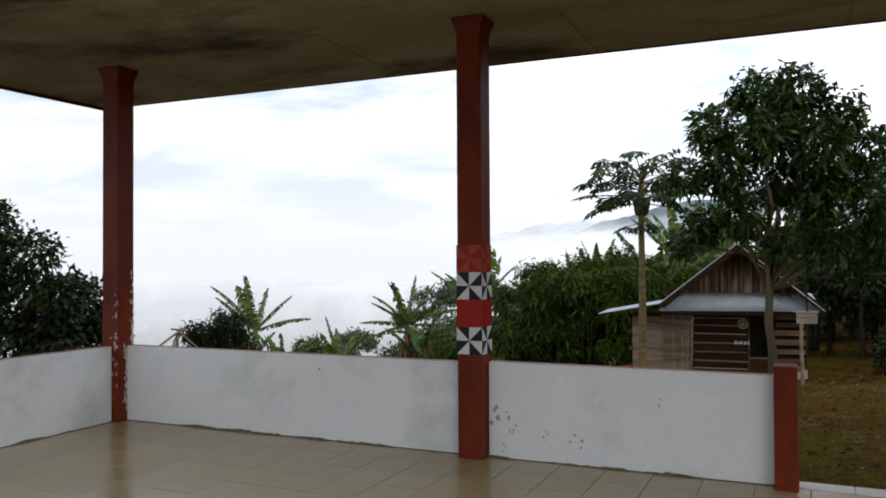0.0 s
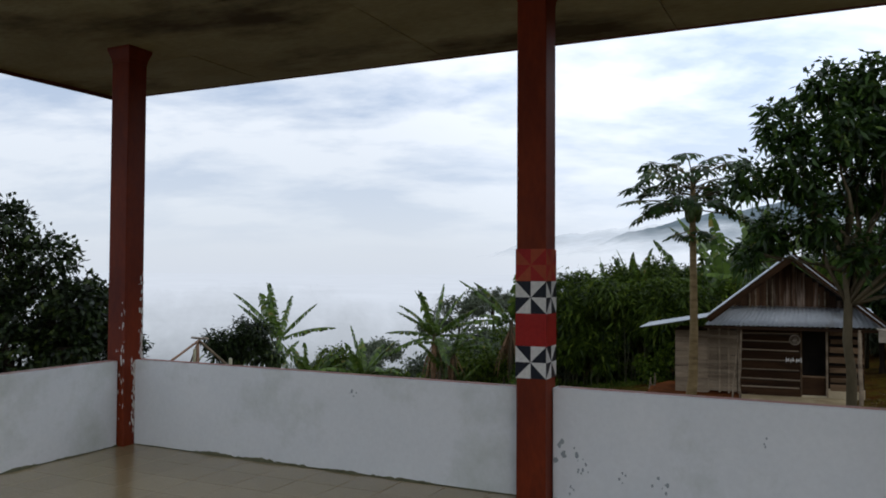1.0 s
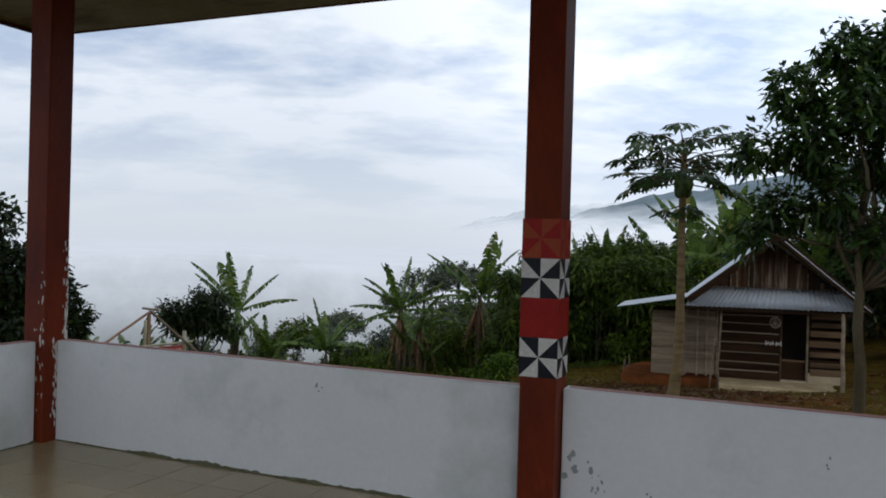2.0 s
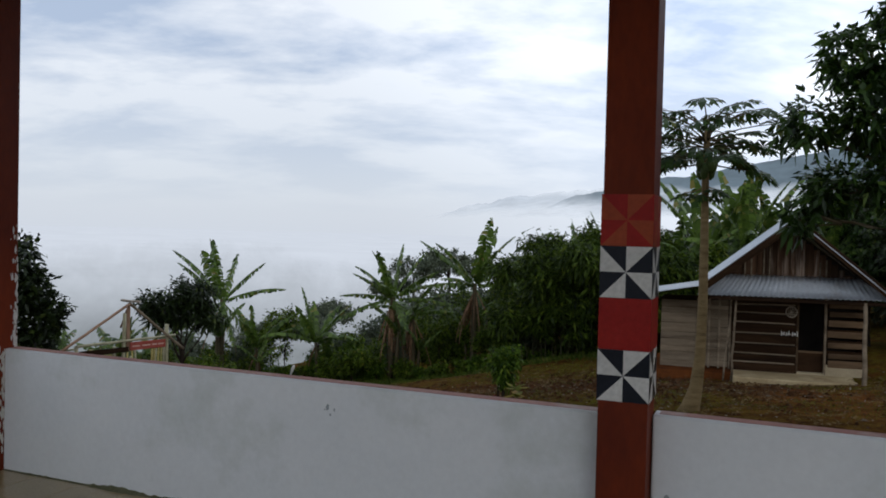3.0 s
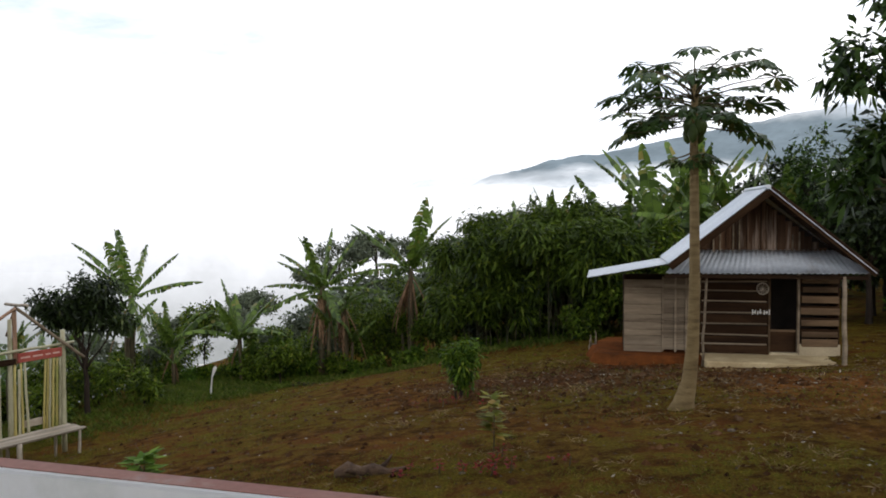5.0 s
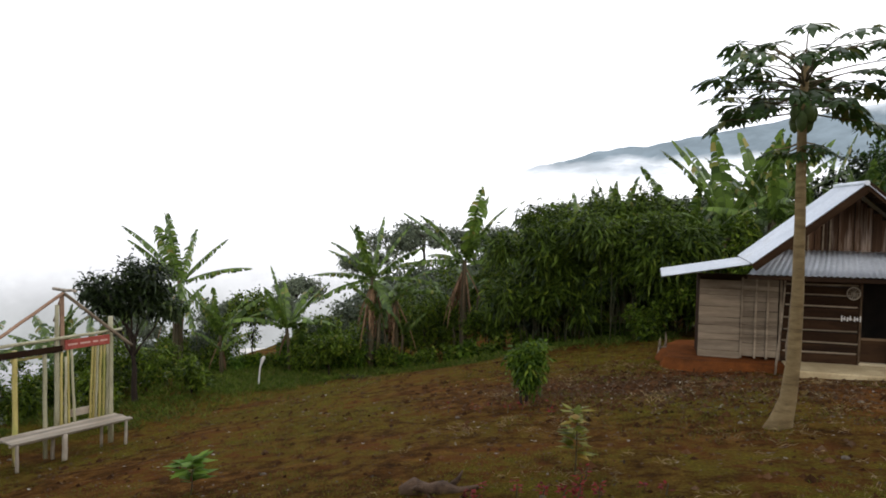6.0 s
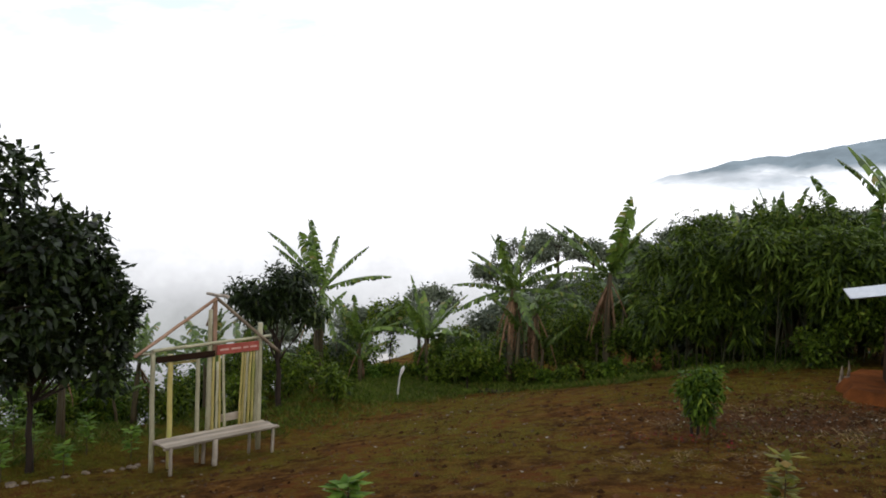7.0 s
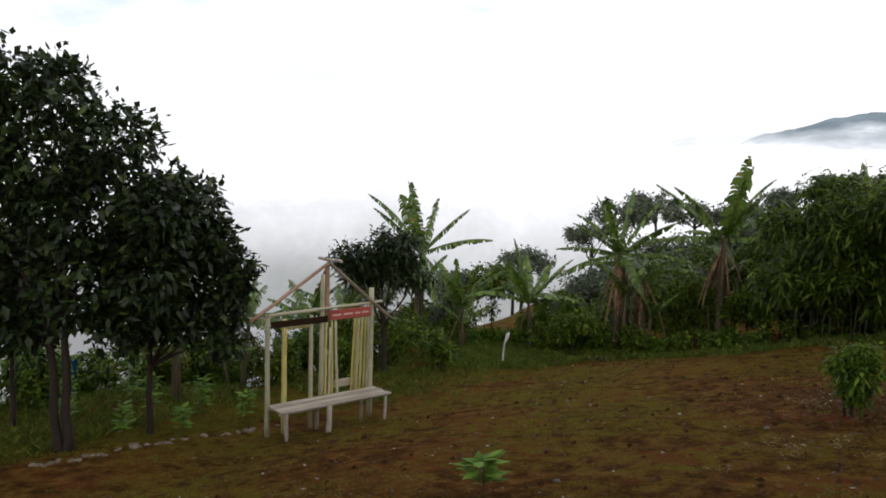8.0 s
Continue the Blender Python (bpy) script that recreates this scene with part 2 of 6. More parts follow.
L_LITTER = leaf_mat("leaf_litter", (0.04, 0.022, 0.011), (0.13, 0.080, 0.042), (0.50, 0.45, 0.38), 0.8, 0.06)
L_TALL = leaf_mat("tall_grass_blade", (0.024, 0.046, 0.006), (0.105, 0.150, 0.018), (0.19, 0.15, 0.05), 0.6, 0.15, spec=0.1)
L_RED = leaf_mat("red_flower_leaf", (0.07, 0.006, 0.006), (0.24, 0.016, 0.018), None, 0.6, spec=0.1)
L_YELLOW = leaf_mat("yellow_seedling_leaf", (0.09, 0.105, 0.010), (0.26, 0.24, 0.026), (0.30, 0.18, 0.03), 0.6, 0.12, spec=0.12)
L_SEEDLING = leaf_mat("seedling_leaf", (0.07, 0.14, 0.016), (0.17, 0.28, 0.030), None, 0.6, spec=0.1)
L_FIELD = leaf_mat("field_bush_leaf", (0.014, 0.036, 0.004), (0.105, 0.175, 0.014), (0.19, 0.24, 0.025), 0.55, 0.08, spec=0.12)
M_TRUNK = surface("olive_bark", (0.075, 0.060, 0.034), (0.14, 0.115, 0.07), (0.05, 0.045, 0.025), 3, 30, 0.9, bumps=0.8, dist=0.01, stretch=(1, 1, 0.4), spec=0.1)

# ---- building helpers ----


def mesh_of(name, bm, mats):
    me = bpy.data.meshes.new(name)
    bm.to_mesh(me)
    bm.free()
    for m in (mats if isinstance(mats, (list, tuple)) else [mats]):
        me.materials.append(m)
    return me


def part(name, bm, mats, parent=None, label="", at=None):
    ob = new(name, mesh_of(name, bm, mats))
    if parent is not None:
        ob.parent = parent
    if at is not None:
        ob.matrix_basis = at
    if label:
        ob["label"] = label
    return ob


def thing(name, at, label, category, group="", kind=""):
    ob = new(name)
    ob.empty_display_size = 0.1
    ob.matrix_basis = at
    return tagged(ob, label, category, group, kind)


def box(bm, lo, hi, bevel=0.0, mat=0, m=None):
    c = [(a + b) / 2 for a, b in zip(lo, hi)]
    s = [abs(b - a) for a, b in zip(lo, hi)]
    mx = Matrix.Translation(c) @ Matrix.Diagonal((*s, 1))
    if m is not None:
        mx = m @ mx
    vs = bmesh.ops.create_cube(bm, size=1, matrix=mx)["verts"]
    fs = {f for v in vs for f in v.link_faces}
    for f in fs:
        f.material_index = mat
    if bevel:
        es = list({e for v in vs for e in v.link_edges})
        r = bmesh.ops.bevel(bm, geom=es, offset=bevel, segments=1, affect="EDGES")
        for f in r["faces"]:
            f.material_index = mat
    return bm


def bm_box(lo, hi, bevel=0.0):
    return box(bmesh.new(), lo, hi, bevel)


def tube(bm, pts, radii, sides=8, mat=0, cap=True):
    """A tapered round bar along points, uneven if the points are."""
    pts = [Vector(p) for p in pts]
    rings = []
    for i, p in enumerate(pts):
        d = (pts[min(i + 1, len(pts) - 1)] - pts[max(i - 1, 0)]).normalized()
        a = d.orthogonal().normalized() if abs(d.z) < 0.9 else Vector((1, 0, 0)).cross(d).normalized()
        b = d.cross(a)
        rings.append([bm.verts.new(p + radii[i] * (math.cos(t) * a + math.sin(t) * b))
                      for t in (2 * math.pi * k / sides for k in range(sides))])
    for r0, r1 in zip(rings, rings[1:]):
        # keep neighbouring rings aligned
        k0 = min(range(sides), key=lambda k: (r1[k].co - r0[0].co).length)
        for k in range(sides):
            f = bm.faces.new((r0[k], r0[(k + 1) % sides], r1[(k + 1 + k0) % sides], r1[(k + k0) % sides]))
            f.smooth, f.material_index = True, mat
        r1[:] = r1[k0:] + r1[:k0]
    if cap:
        for r in (rings[0][::-1], rings[-1]):
            bm.faces.new(r).material_index = mat
    return bm


def rod(p, q, r0, r1=None, sides=7, wob=0.0, n=5, seed=0):
    rnd = random.Random(seed)
    p, q = Vector(p), Vector(q)
    pts = [p.lerp(q, i / n) + Vector([rnd.uniform(-wob, wob) for _ in range(3)]) * (0 < i < n) for i in range(n + 1)]
    r1 = r0 if r1 is None else r1
    return tube(bmesh.new(), pts, [r0 + (r1 - r0) * i / n for i in range(n + 1)], sides)


def leaf_mesh(name, places, ways, sides, lengths, widths, mats, fold=0.18, droop=0.0):
    """Many folded six-cornered leaves in one mesh; arrays of n rows."""
    n = len(places)
    up = np.cross(ways, sides)
    up /= np.linalg.norm(up, axis=1)[:, None] + 1e-9
    L, W = lengths[:, None], widths[:, None]
    v = np.empty((n, 6, 3))
    mid = up * W * fold
    dz = np.array([0, 0, -1.0]) * L * droop
    v[:, 0] = places
    v[:, 1] = places + ways * L * 0.45 + sides * W * 0.5 + mid + dz * 0.3
    v[:, 2] = places + ways * L + dz
    v[:, 3] = places + ways * L * 0.45 - sides * W * 0.5 + mid + dz * 0.3
    v[:, 4] = places + ways * L * 0.2 + dz * 0.1
    v[:, 5] = places + ways * L * 0.6 + dz * 0.45
    idx = np.arange(n)[:, None] * 6
    f1 = idx + np.array([[0, 1, 5, 4]])
    f2 = idx + np.array([[0, 4, 5, 3]])
    faces = np.concatenate([f1, f2], 0)
    tris = np.concatenate([idx + np.array([[1, 2, 5]]), idx + np.array([[5, 2, 3]])], 0)
    me = bpy.data.meshes.new(name)
    me.vertices.add(n * 6)
    me.vertices.foreach_set("co", v.ravel())
    loops = np.concatenate([faces.ravel(), tris.ravel()])
    me.loops.add(len(loops))
    me.loops.foreach_set("vertex_index", loops.astype(np.int32))
    nf, ntr = len(faces), len(tris)
    me.polygons.add(nf + ntr)
    starts = np.concatenate([np.arange(nf) * 4, nf * 4 + np.arange(ntr) * 3])
    me.polygons.foreach_set("loop_start", starts.astype(np.int32))
    me.update(calc_edges=True)
    me.materials.append(mats)
    return me


def unit(a):
    return a / (np.linalg.norm(a, axis=1)[:, None] + 1e-9)

# ---- ground: a field that falls away to a fog-filled valley ----
CREST_X, HILL_X = -24.5, 5.0


def softplus(v, k=1.0):
    return math.log1p(math.exp(-abs(v / k))) * k + max(v, 0.0)


def ground_z(x, y):
    yc = min(max(y, -10.0), 80.0)
    xc = min(max(x, -15.0), 4.0)
    z = -0.444 + 0.04075 * xc - 0.04134 * yc - 0.00681 * xc * xc + 0.00009 * xc * yc
    if x < -15:
        z -= 0.245 * 1.6 * (1 - math.exp((x + 15) / 1.6))
    z -= 0.24 * math.exp(-((x + 0.9) ** 2 / 10 + (y - 22.9) ** 2 / 3.5))
    z -= 0.6 * math.exp(-((x + 12.5) ** 2 / 14 + (y - 32) ** 2 / 24))
    s = min(max((y - 15) / 6, 0), 1)
    z -= 0.75 * softplus(CREST_X + 2.8 * s * s * (3 - 2 * s) - 0.10 * (y - 20) - x, 1.0)
    z -= 0.35 * softplus(y - 92, 4)
    # wooded spur beyond the banana plants
    u, v = min(max((y - 36) / 14, 0), 1), min(max((x + 28) / 7, 0), 1)
    z += 1.9 * u * u * (3 - 2 * u) * v * v * (3 - 2 * v)
    z += 0.30 * min(softplus(x - HILL_X, 2), 60) * min(max((y - 14) / 14, 0), 1)
    z += 0.05 * noise.noise((x * 0.45, y * 0.45, 0)) + 0.030 * noise.noise((x * 1.7, y * 1.7, 3))
    return max(z, -70.0)


def spread(lo, hi, step, far):
    a = list(np.arange(lo, hi + 1e-6, step))
    d, left, right = step, [], []
    while lo - sum(left) > -far or hi + sum(right) < far:
        d *= 1.28
        left.append(d); right.append(d)
    return [lo - s for s in np.cumsum(left)[::-1]] + a + [hi + s for s in np.cumsum(right)]


gx, gy = spread(-30, 10, 0.25, 3500), spread(6, 46, 0.25, 3500)
gv = [(x, y, ground_z(x, y)) for y in gy for x in gx]
nx = len(gx)
gf = [(j * nx + i, j * nx + i + 1, (j + 1) * nx + i + 1, (j + 1) * nx + i) for j in range(len(gy) - 1) for i in range(nx - 1)]
me = bpy.data.meshes.new("ground")
me.from_pydata(gv, [], gf)
me.polygons.foreach_set("use_smooth", [True] * len(gf))
M_GROUND, nt, b = base_mat("field_soil", 0.92)
n1, n2, n3 = noise_node(nt, 0.28, 6, 0.6), noise_node(nt, 2.8, 8, 0.72), noise_node(nt, 26, 6, 0.75)
soil = ramp(nt, n2.outputs[0], [(0.34, (0.028, 0.012, 0.0035)), (0.5, (0.100, 0.043, 0.010)), (0.68, (0.24, 0.115, 0.028))])
red = ramp(nt, noise_node(nt, 0.55, 4, 0.6, (1, 1, 1)).outputs[0], [(0.50, (0, 0, 0)), (0.64, (0.75, 0.75, 0.75))])
soil = mix(nt, red, soil, (0.16, 0.050, 0.015))
turf = ramp(nt, n3.outputs[0], [(0.3, (0.038, 0.036, 0.004)), (0.7, (0.195, 0.165, 0.018))])
tf = ramp(nt, n1.outputs[0], [(0.40, (0.05, 0.05, 0.05)), (0.54, (1, 1, 1))])
tf2 = ramp(nt, n2.outputs[0], [(0.42, (0.1, 0.1, 0.1)), (0.60, (0.9, 0.9, 0.9))])
col = mix(nt, mix(nt, 1.0, tf, tf2, "MULTIPLY"), soil, turf)
# bare red earth dug out beside the hut
co = nt.nodes.new("ShaderNodeTexCoord")
wob = nt.nodes.new("ShaderNodeVectorMath"); wob.operation = "MULTIPLY_ADD"
wob.inputs[1].default_value, wob.inputs[2].default_value = (1.6, 1.6, 0), (0, 0, 0)
nt.links.new(n2.outputs["Color"], wob.inputs[0]); nt.links.new(co.outputs["Object"], wob.inputs[2])
ds = nt.nodes.new("ShaderNodeMapping")
ds.vector_type, ds.inputs["Location"].default_value, ds.inputs["Scale"].default_value = "POINT", (3.2 / 1.9, -23.2 / 0.95, 0), (1 / 1.9, 1 / 0.95, 0)
nt.links.new(wob.outputs[0], ds.inputs[0])
ln = nt.nodes.new("ShaderNodeVectorMath"); ln.operation = "LENGTH"
nt.links.new(ds.outputs[0], ln.inputs[0])
rf = ramp(nt, ln.outputs["Value"], [(0.45, (0.85, 0.85, 0.85)), (1.05, (0, 0, 0))])
col = mix(nt, rf, col, (0.135, 0.036, 0.010))
# trodden red earth before the hut
dr = nt.nodes.new("ShaderNodeMapping")
dr.inputs["Location"].default_value, dr.inputs["Scale"].default_value = (-2.2 / 4.2, -19.4 / 3.2, 0), (1 / 4.2, 1 / 3.2, 0)
nt.links.new(wob.outputs[0], dr.inputs[0])
lr = nt.nodes.new("ShaderNodeVectorMath"); lr.operation = "LENGTH"
nt.links.new(dr.outputs[0], lr.inputs[0])
earth = ramp(nt, n2.outputs[0], [(0.35, (0.070, 0.026, 0.007)), (0.65, (0.26, 0.100, 0.026))])
col = mix(nt, ramp(nt, lr.outputs["Value"], [(0.45, (0.75, 0.75, 0.75)), (1.1, (0, 0, 0))]), col, earth)
# a bed of dark mulch between the bush and the papaya tree
dm = nt.nodes.new("ShaderNodeMapping")
dm.inputs["Location"].default_value, dm.inputs["Scale"].default_value = (5.0 / 2.6, -21.3 / 1.9, 0), (1 / 2.6, 1 / 1.9, 0)
nt.links.new(wob.outputs[0], dm.inputs[0])
lm = nt.nodes.new("ShaderNodeVectorMath"); lm.operation = "LENGTH"
nt.links.new(dm.outputs[0], lm.inputs[0])
mulch = ramp(nt, n3.outputs[0], [(0.3, (0.018, 0.009, 0.005)), (0.7, (0.115, 0.056, 0.028))])
col = mix(nt, ramp(nt, lm.outputs["Value"], [(0.5, (0.85, 0.85, 0.85)), (1.1, (0, 0, 0))]), col, mulch)
col = mix(nt, 0.8, col, ramp(nt, n3.outputs[0], [(0.25, (0.40, 0.40, 0.40)), (0.75, (1.35, 1.35, 1.35))]), "MULTIPLY")
nt.links.new(col, b.inputs["Base Color"])
b.inputs["Specular IOR Level"].default_value = 0.02
bump(nt, b, n3.outputs[0], 1.0, 0.08)
me.materials.append(M_GROUND)
tagged(new("ground", me), "brown and reddish soil field with thin worn grass, sloping to the valley", "ground", kind="structure")

# sea of fog in the valley, its brightness put in as emission
M_FOG, nt, b = base_mat("glowing_fog_top", 1.0)
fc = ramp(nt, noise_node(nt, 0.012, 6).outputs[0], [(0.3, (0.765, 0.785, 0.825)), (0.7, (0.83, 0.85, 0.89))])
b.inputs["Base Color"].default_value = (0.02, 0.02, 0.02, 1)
# emission painted dimmer near the field, standing in for thinner fog
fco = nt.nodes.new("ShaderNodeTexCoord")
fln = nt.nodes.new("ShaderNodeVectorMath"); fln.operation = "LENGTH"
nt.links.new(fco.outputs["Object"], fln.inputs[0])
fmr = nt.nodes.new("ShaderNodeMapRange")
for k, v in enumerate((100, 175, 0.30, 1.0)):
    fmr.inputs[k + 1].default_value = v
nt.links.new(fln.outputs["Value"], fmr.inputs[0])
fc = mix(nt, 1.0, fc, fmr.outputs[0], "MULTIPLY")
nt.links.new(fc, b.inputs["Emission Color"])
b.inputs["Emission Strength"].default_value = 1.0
b.inputs["Specular IOR Level"].default_value = 0
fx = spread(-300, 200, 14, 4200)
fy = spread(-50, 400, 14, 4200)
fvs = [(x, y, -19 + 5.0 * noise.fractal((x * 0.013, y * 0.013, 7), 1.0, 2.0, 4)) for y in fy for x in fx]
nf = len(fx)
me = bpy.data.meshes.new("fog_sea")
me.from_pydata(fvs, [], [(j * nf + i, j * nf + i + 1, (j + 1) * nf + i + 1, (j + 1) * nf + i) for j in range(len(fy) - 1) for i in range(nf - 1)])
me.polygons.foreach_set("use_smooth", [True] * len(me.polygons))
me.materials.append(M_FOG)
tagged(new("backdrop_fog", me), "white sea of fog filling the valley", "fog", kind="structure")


def painted_haze(name, colour, light, lo, hi, lo2, hi2, nscale):
    """Distant slope, haze painted as emission; alpha fades it above and below (heights in metres)."""
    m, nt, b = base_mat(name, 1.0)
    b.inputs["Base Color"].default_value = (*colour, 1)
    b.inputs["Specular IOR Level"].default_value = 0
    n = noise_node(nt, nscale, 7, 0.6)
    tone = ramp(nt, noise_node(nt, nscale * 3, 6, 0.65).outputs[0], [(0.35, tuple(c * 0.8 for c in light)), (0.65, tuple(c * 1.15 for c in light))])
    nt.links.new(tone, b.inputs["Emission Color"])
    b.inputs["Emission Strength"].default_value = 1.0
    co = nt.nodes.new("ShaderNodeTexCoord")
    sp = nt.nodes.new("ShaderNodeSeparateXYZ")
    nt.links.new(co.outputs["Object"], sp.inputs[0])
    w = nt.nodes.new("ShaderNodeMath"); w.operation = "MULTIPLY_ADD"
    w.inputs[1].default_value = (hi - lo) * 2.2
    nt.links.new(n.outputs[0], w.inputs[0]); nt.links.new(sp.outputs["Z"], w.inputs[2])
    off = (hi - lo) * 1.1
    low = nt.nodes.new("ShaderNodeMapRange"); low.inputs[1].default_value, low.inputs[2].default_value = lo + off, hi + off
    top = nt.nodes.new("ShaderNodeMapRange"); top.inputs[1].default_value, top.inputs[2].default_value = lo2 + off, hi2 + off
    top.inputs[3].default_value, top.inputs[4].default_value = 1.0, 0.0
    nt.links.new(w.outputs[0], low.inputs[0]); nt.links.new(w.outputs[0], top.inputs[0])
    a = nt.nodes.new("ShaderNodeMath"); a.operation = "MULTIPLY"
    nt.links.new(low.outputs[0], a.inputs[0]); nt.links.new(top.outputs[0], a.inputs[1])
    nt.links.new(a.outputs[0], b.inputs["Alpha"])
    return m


def slope_backdrop(name, dist, az0, az1, height, mat, label, rough=6.0, n=260, depth=0.35):
    """A far mountainside over a fan of bearings (degrees left of +y), its skyline height(s) in metres over s = 0..1."""
    bm = bmesh.new()
    rows = []
    for k in range(9):
        f = k / 8
        row = []
        for i in range(n + 1):
            s = i / n
            a = radians(az0 + (az1 - az0) * s)
            r = dist * (1 + depth * f)
            h = -30 + (height(s) + 30) * f
            h += rough * f * noise.fractal((s * 18, f * 3, dist), 0.8, 2.1, 5)
            row.append(bm.verts.new((-r * math.sin(a), r * math.cos(a), h)))
        rows.append(row)
    for r0, r1 in zip(rows, rows[1:]):
        for i in range(n):
            bm.faces.new((r0[i], r0[i + 1], r1[i + 1], r1[i])).smooth = True
    return tagged(part(name, bm, mat), label, "mountain", kind="structure")


M_MOUNT = painted_haze("painted_haze_mountain", (0.02, 0.03, 0.03), (0.165, 0.205, 0.24), 62, 118, 205, 300, 0.004)
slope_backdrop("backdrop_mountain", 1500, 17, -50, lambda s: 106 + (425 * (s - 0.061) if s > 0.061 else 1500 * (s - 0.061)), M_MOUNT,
               "blue-grey mountainside with painted haze, fading into fog and cloud", 9.0)
M_MOUNT_2 = painted_haze("painted_haze_ridge", (0.04, 0.05, 0.06), (0.62, 0.66, 0.71), 60, 130, 105, 190, 0.003)
slope_backdrop("backdrop_ridge", 2300, 25, -5, lambda s: 40 + 140 * math.sin(math.pi * s), M_MOUNT_2, "pale far ridge with haze and cloud painted in", 12.0)

M_BROWN = painted_haze("painted_haze_slope", (0.02, 0.018, 0.016), (0.20, 0.172, 0.155), -60, -50, 20, 30, 0.08)
slope_backdrop("backdrop_slope", 66, 33, 10, lambda s: -17 + 10 * min(s * 2.6, 1), M_BROWN, "bare brownish slope with thin fog painted into its glow", 0.9, 120, 0.2)
M_GREY = painted_haze("painted_haze_valley", (0.02, 0.022, 0.02), (0.27, 0.285, 0.285), -90, -80, -15, -1, 0.03)
slope_backdrop("backdrop_valley", 105, 80, 24, lambda s: 1.5 + 1.5 * math.sin(9 * s), M_GREY, "dim wooded valley side with fog painted into its glow", 2.5, 160, 0.2)

# ---- pavilion: floor, low walls, columns, ceiling ----
COL_Y, COL_X, CORNER_X, C = 6.055, -2.352, -6.780, 0.25
W_IN, W_OUT, W_TOP = 6.205, 6.325, 0.859
LW_IN, LW_OUT = -6.61, -6.75
BACK, RIGHT, CEIL_Z = -1.9, 7.5, 4.05
CORNER_Y = 6.055

floor = part("floor", bm_box((-6.85, BACK, -0.16), (RIGHT, 6.42, -0.012)), M_GROUT)
tagged(floor, "raised pavilion floor of glossy brownish tiles, damp and worn", "floor", kind="structure")
tagged(part("plinth", bm_box((-6.80, BACK, -2.6), (RIGHT, 6.37, -0.16)), M_CONC), "rough concrete plinth under the pavilion floor", "plinth", kind="structure")


def low_wall(name, lo, hi, label):
    ob = part(name, bm_box(lo, (hi[0], hi[1], hi[2] - 0.004), 0.008), M_WALL)
    part("wall_top", bm_box((lo[0] + 0.028, lo[1] + 0.028, hi[2] - 0.004), (hi[0] - 0.012, hi[1] - 0.012, hi[2] - 0.001), 0.001), M_CAP, ob, "faded red painted wall top")
    return tagged(ob, label, "wall", kind="structure")


POST_X = 0.335
wall_f1 = low_wall("wall_front_1", (LW_OUT, W_IN, -0.012), (COL_X - 0.002, W_OUT, W_TOP), "low whitewashed parapet wall with grey stains and a red top")
wall_f2 = low_wall("wall_front_2", (COL_X + C + 0.002, W_IN, -0.012), (POST_X - 0.002, W_OUT, W_TOP + 0.018), "low whitewashed parapet wall with scuffs and a red top")
wall_l = low_wall("wall_left", (LW_OUT, BACK, -0.012), (LW_IN, CORNER_Y - 0.004, W_TOP), "low whitewashed parapet wall streaked with grey-green damp")
low_wall("wall_back", (LW_OUT, BACK - 0.13, -0.012), (RIGHT, BACK, W_TOP), "low whitewashed parapet wall with a red top")
# scuffs on the wall: thin flaked patches with a shape of their own
M_SCUFF = surface("grey_scuff", (0.28, 0.32, 0.35), (0.42, 0.46, 0.48), None, 20, 90, 0.8)
rnd = random.Random(5)
for cx, cz, n, s in ((-2.02, 0.38, 7, 0.035), (-1.86, 0.27, 9, 0.022), (-1.55, 0.25, 4, 0.02), (-1.28, 0.23, 6, 0.022), (-0.55, 0.6, 3, 0.012), (-1.95, 0.12, 5, 0.014), (-3.9, 0.70, 4, 0.02)):
    bm = bmesh.new()
    for _ in range(n):
        px, pz = cx + rnd.gauss(0, s * 1.3), cz + rnd.gauss(0, s * 1.6)
        r = s * rnd.uniform(0.25, 0.8)
        ring = [bm.verts.new((px + r * rnd.uniform(0.5, 1) * math.cos(a), W_IN - 0.0012 - 0.0002 * rnd.random(), pz + 1.5 * r * rnd.uniform(0.5, 1) * math.sin(a)))
                for a in (k * math.pi / 4 for k in range(8))]
        bm.faces.new(ring)
    part("scuff", bm, M_SCUFF, wall_f2, "grey scuff mark")

M_MOSS = surface("damp_grime", (0.10, 0.105, 0.055), (0.20, 0.195, 0.12), None, 9, 60, 0.9)
for p, q, parent in (((LW_IN, W_IN), (COL_X, W_IN), wall_f1), ((COL_X + C, W_IN), (POST_X, W_IN), wall_f2), ((LW_IN, BACK), (LW_IN, W_IN - 0.15), wall_l)):
    p, q = Vector((*p, 0)), Vector((*q, 0))
    d = (q - p).normalized()
    out = Vector((d.y, -d.x, 0)) * 0.004
    n = int((q - p).length / 0.03)
    bm = bmesh.new()
    rows = []
    for i in range(n + 1):
        c = p.lerp(q, i / n)
        h = 0.008 + 0.042 * max(noise.noise(c * 2.3 + Vector((0, 0, 4))) + 0.35 * noise.noise(c * 19), 0)
        rows.append((bm.verts.new(c + out * 0.3 + Vector((0, 0, h))), bm.verts.new(c + out + Vector((0, 0, 0.002))), bm.verts.new(c + out * (2 + 200 * h) + Vector((0, 0, 0.0015)))))
    for r0, q0 in zip(rows, rows[1:]):
        for k in (0, 1):
            bm.faces.new((r0[k], q0[k], q0[k + 1], r0[k + 1])).smooth = True
    part("grime_line", bm, M_MOSS, parent, "dark damp grime along the foot of the wall")

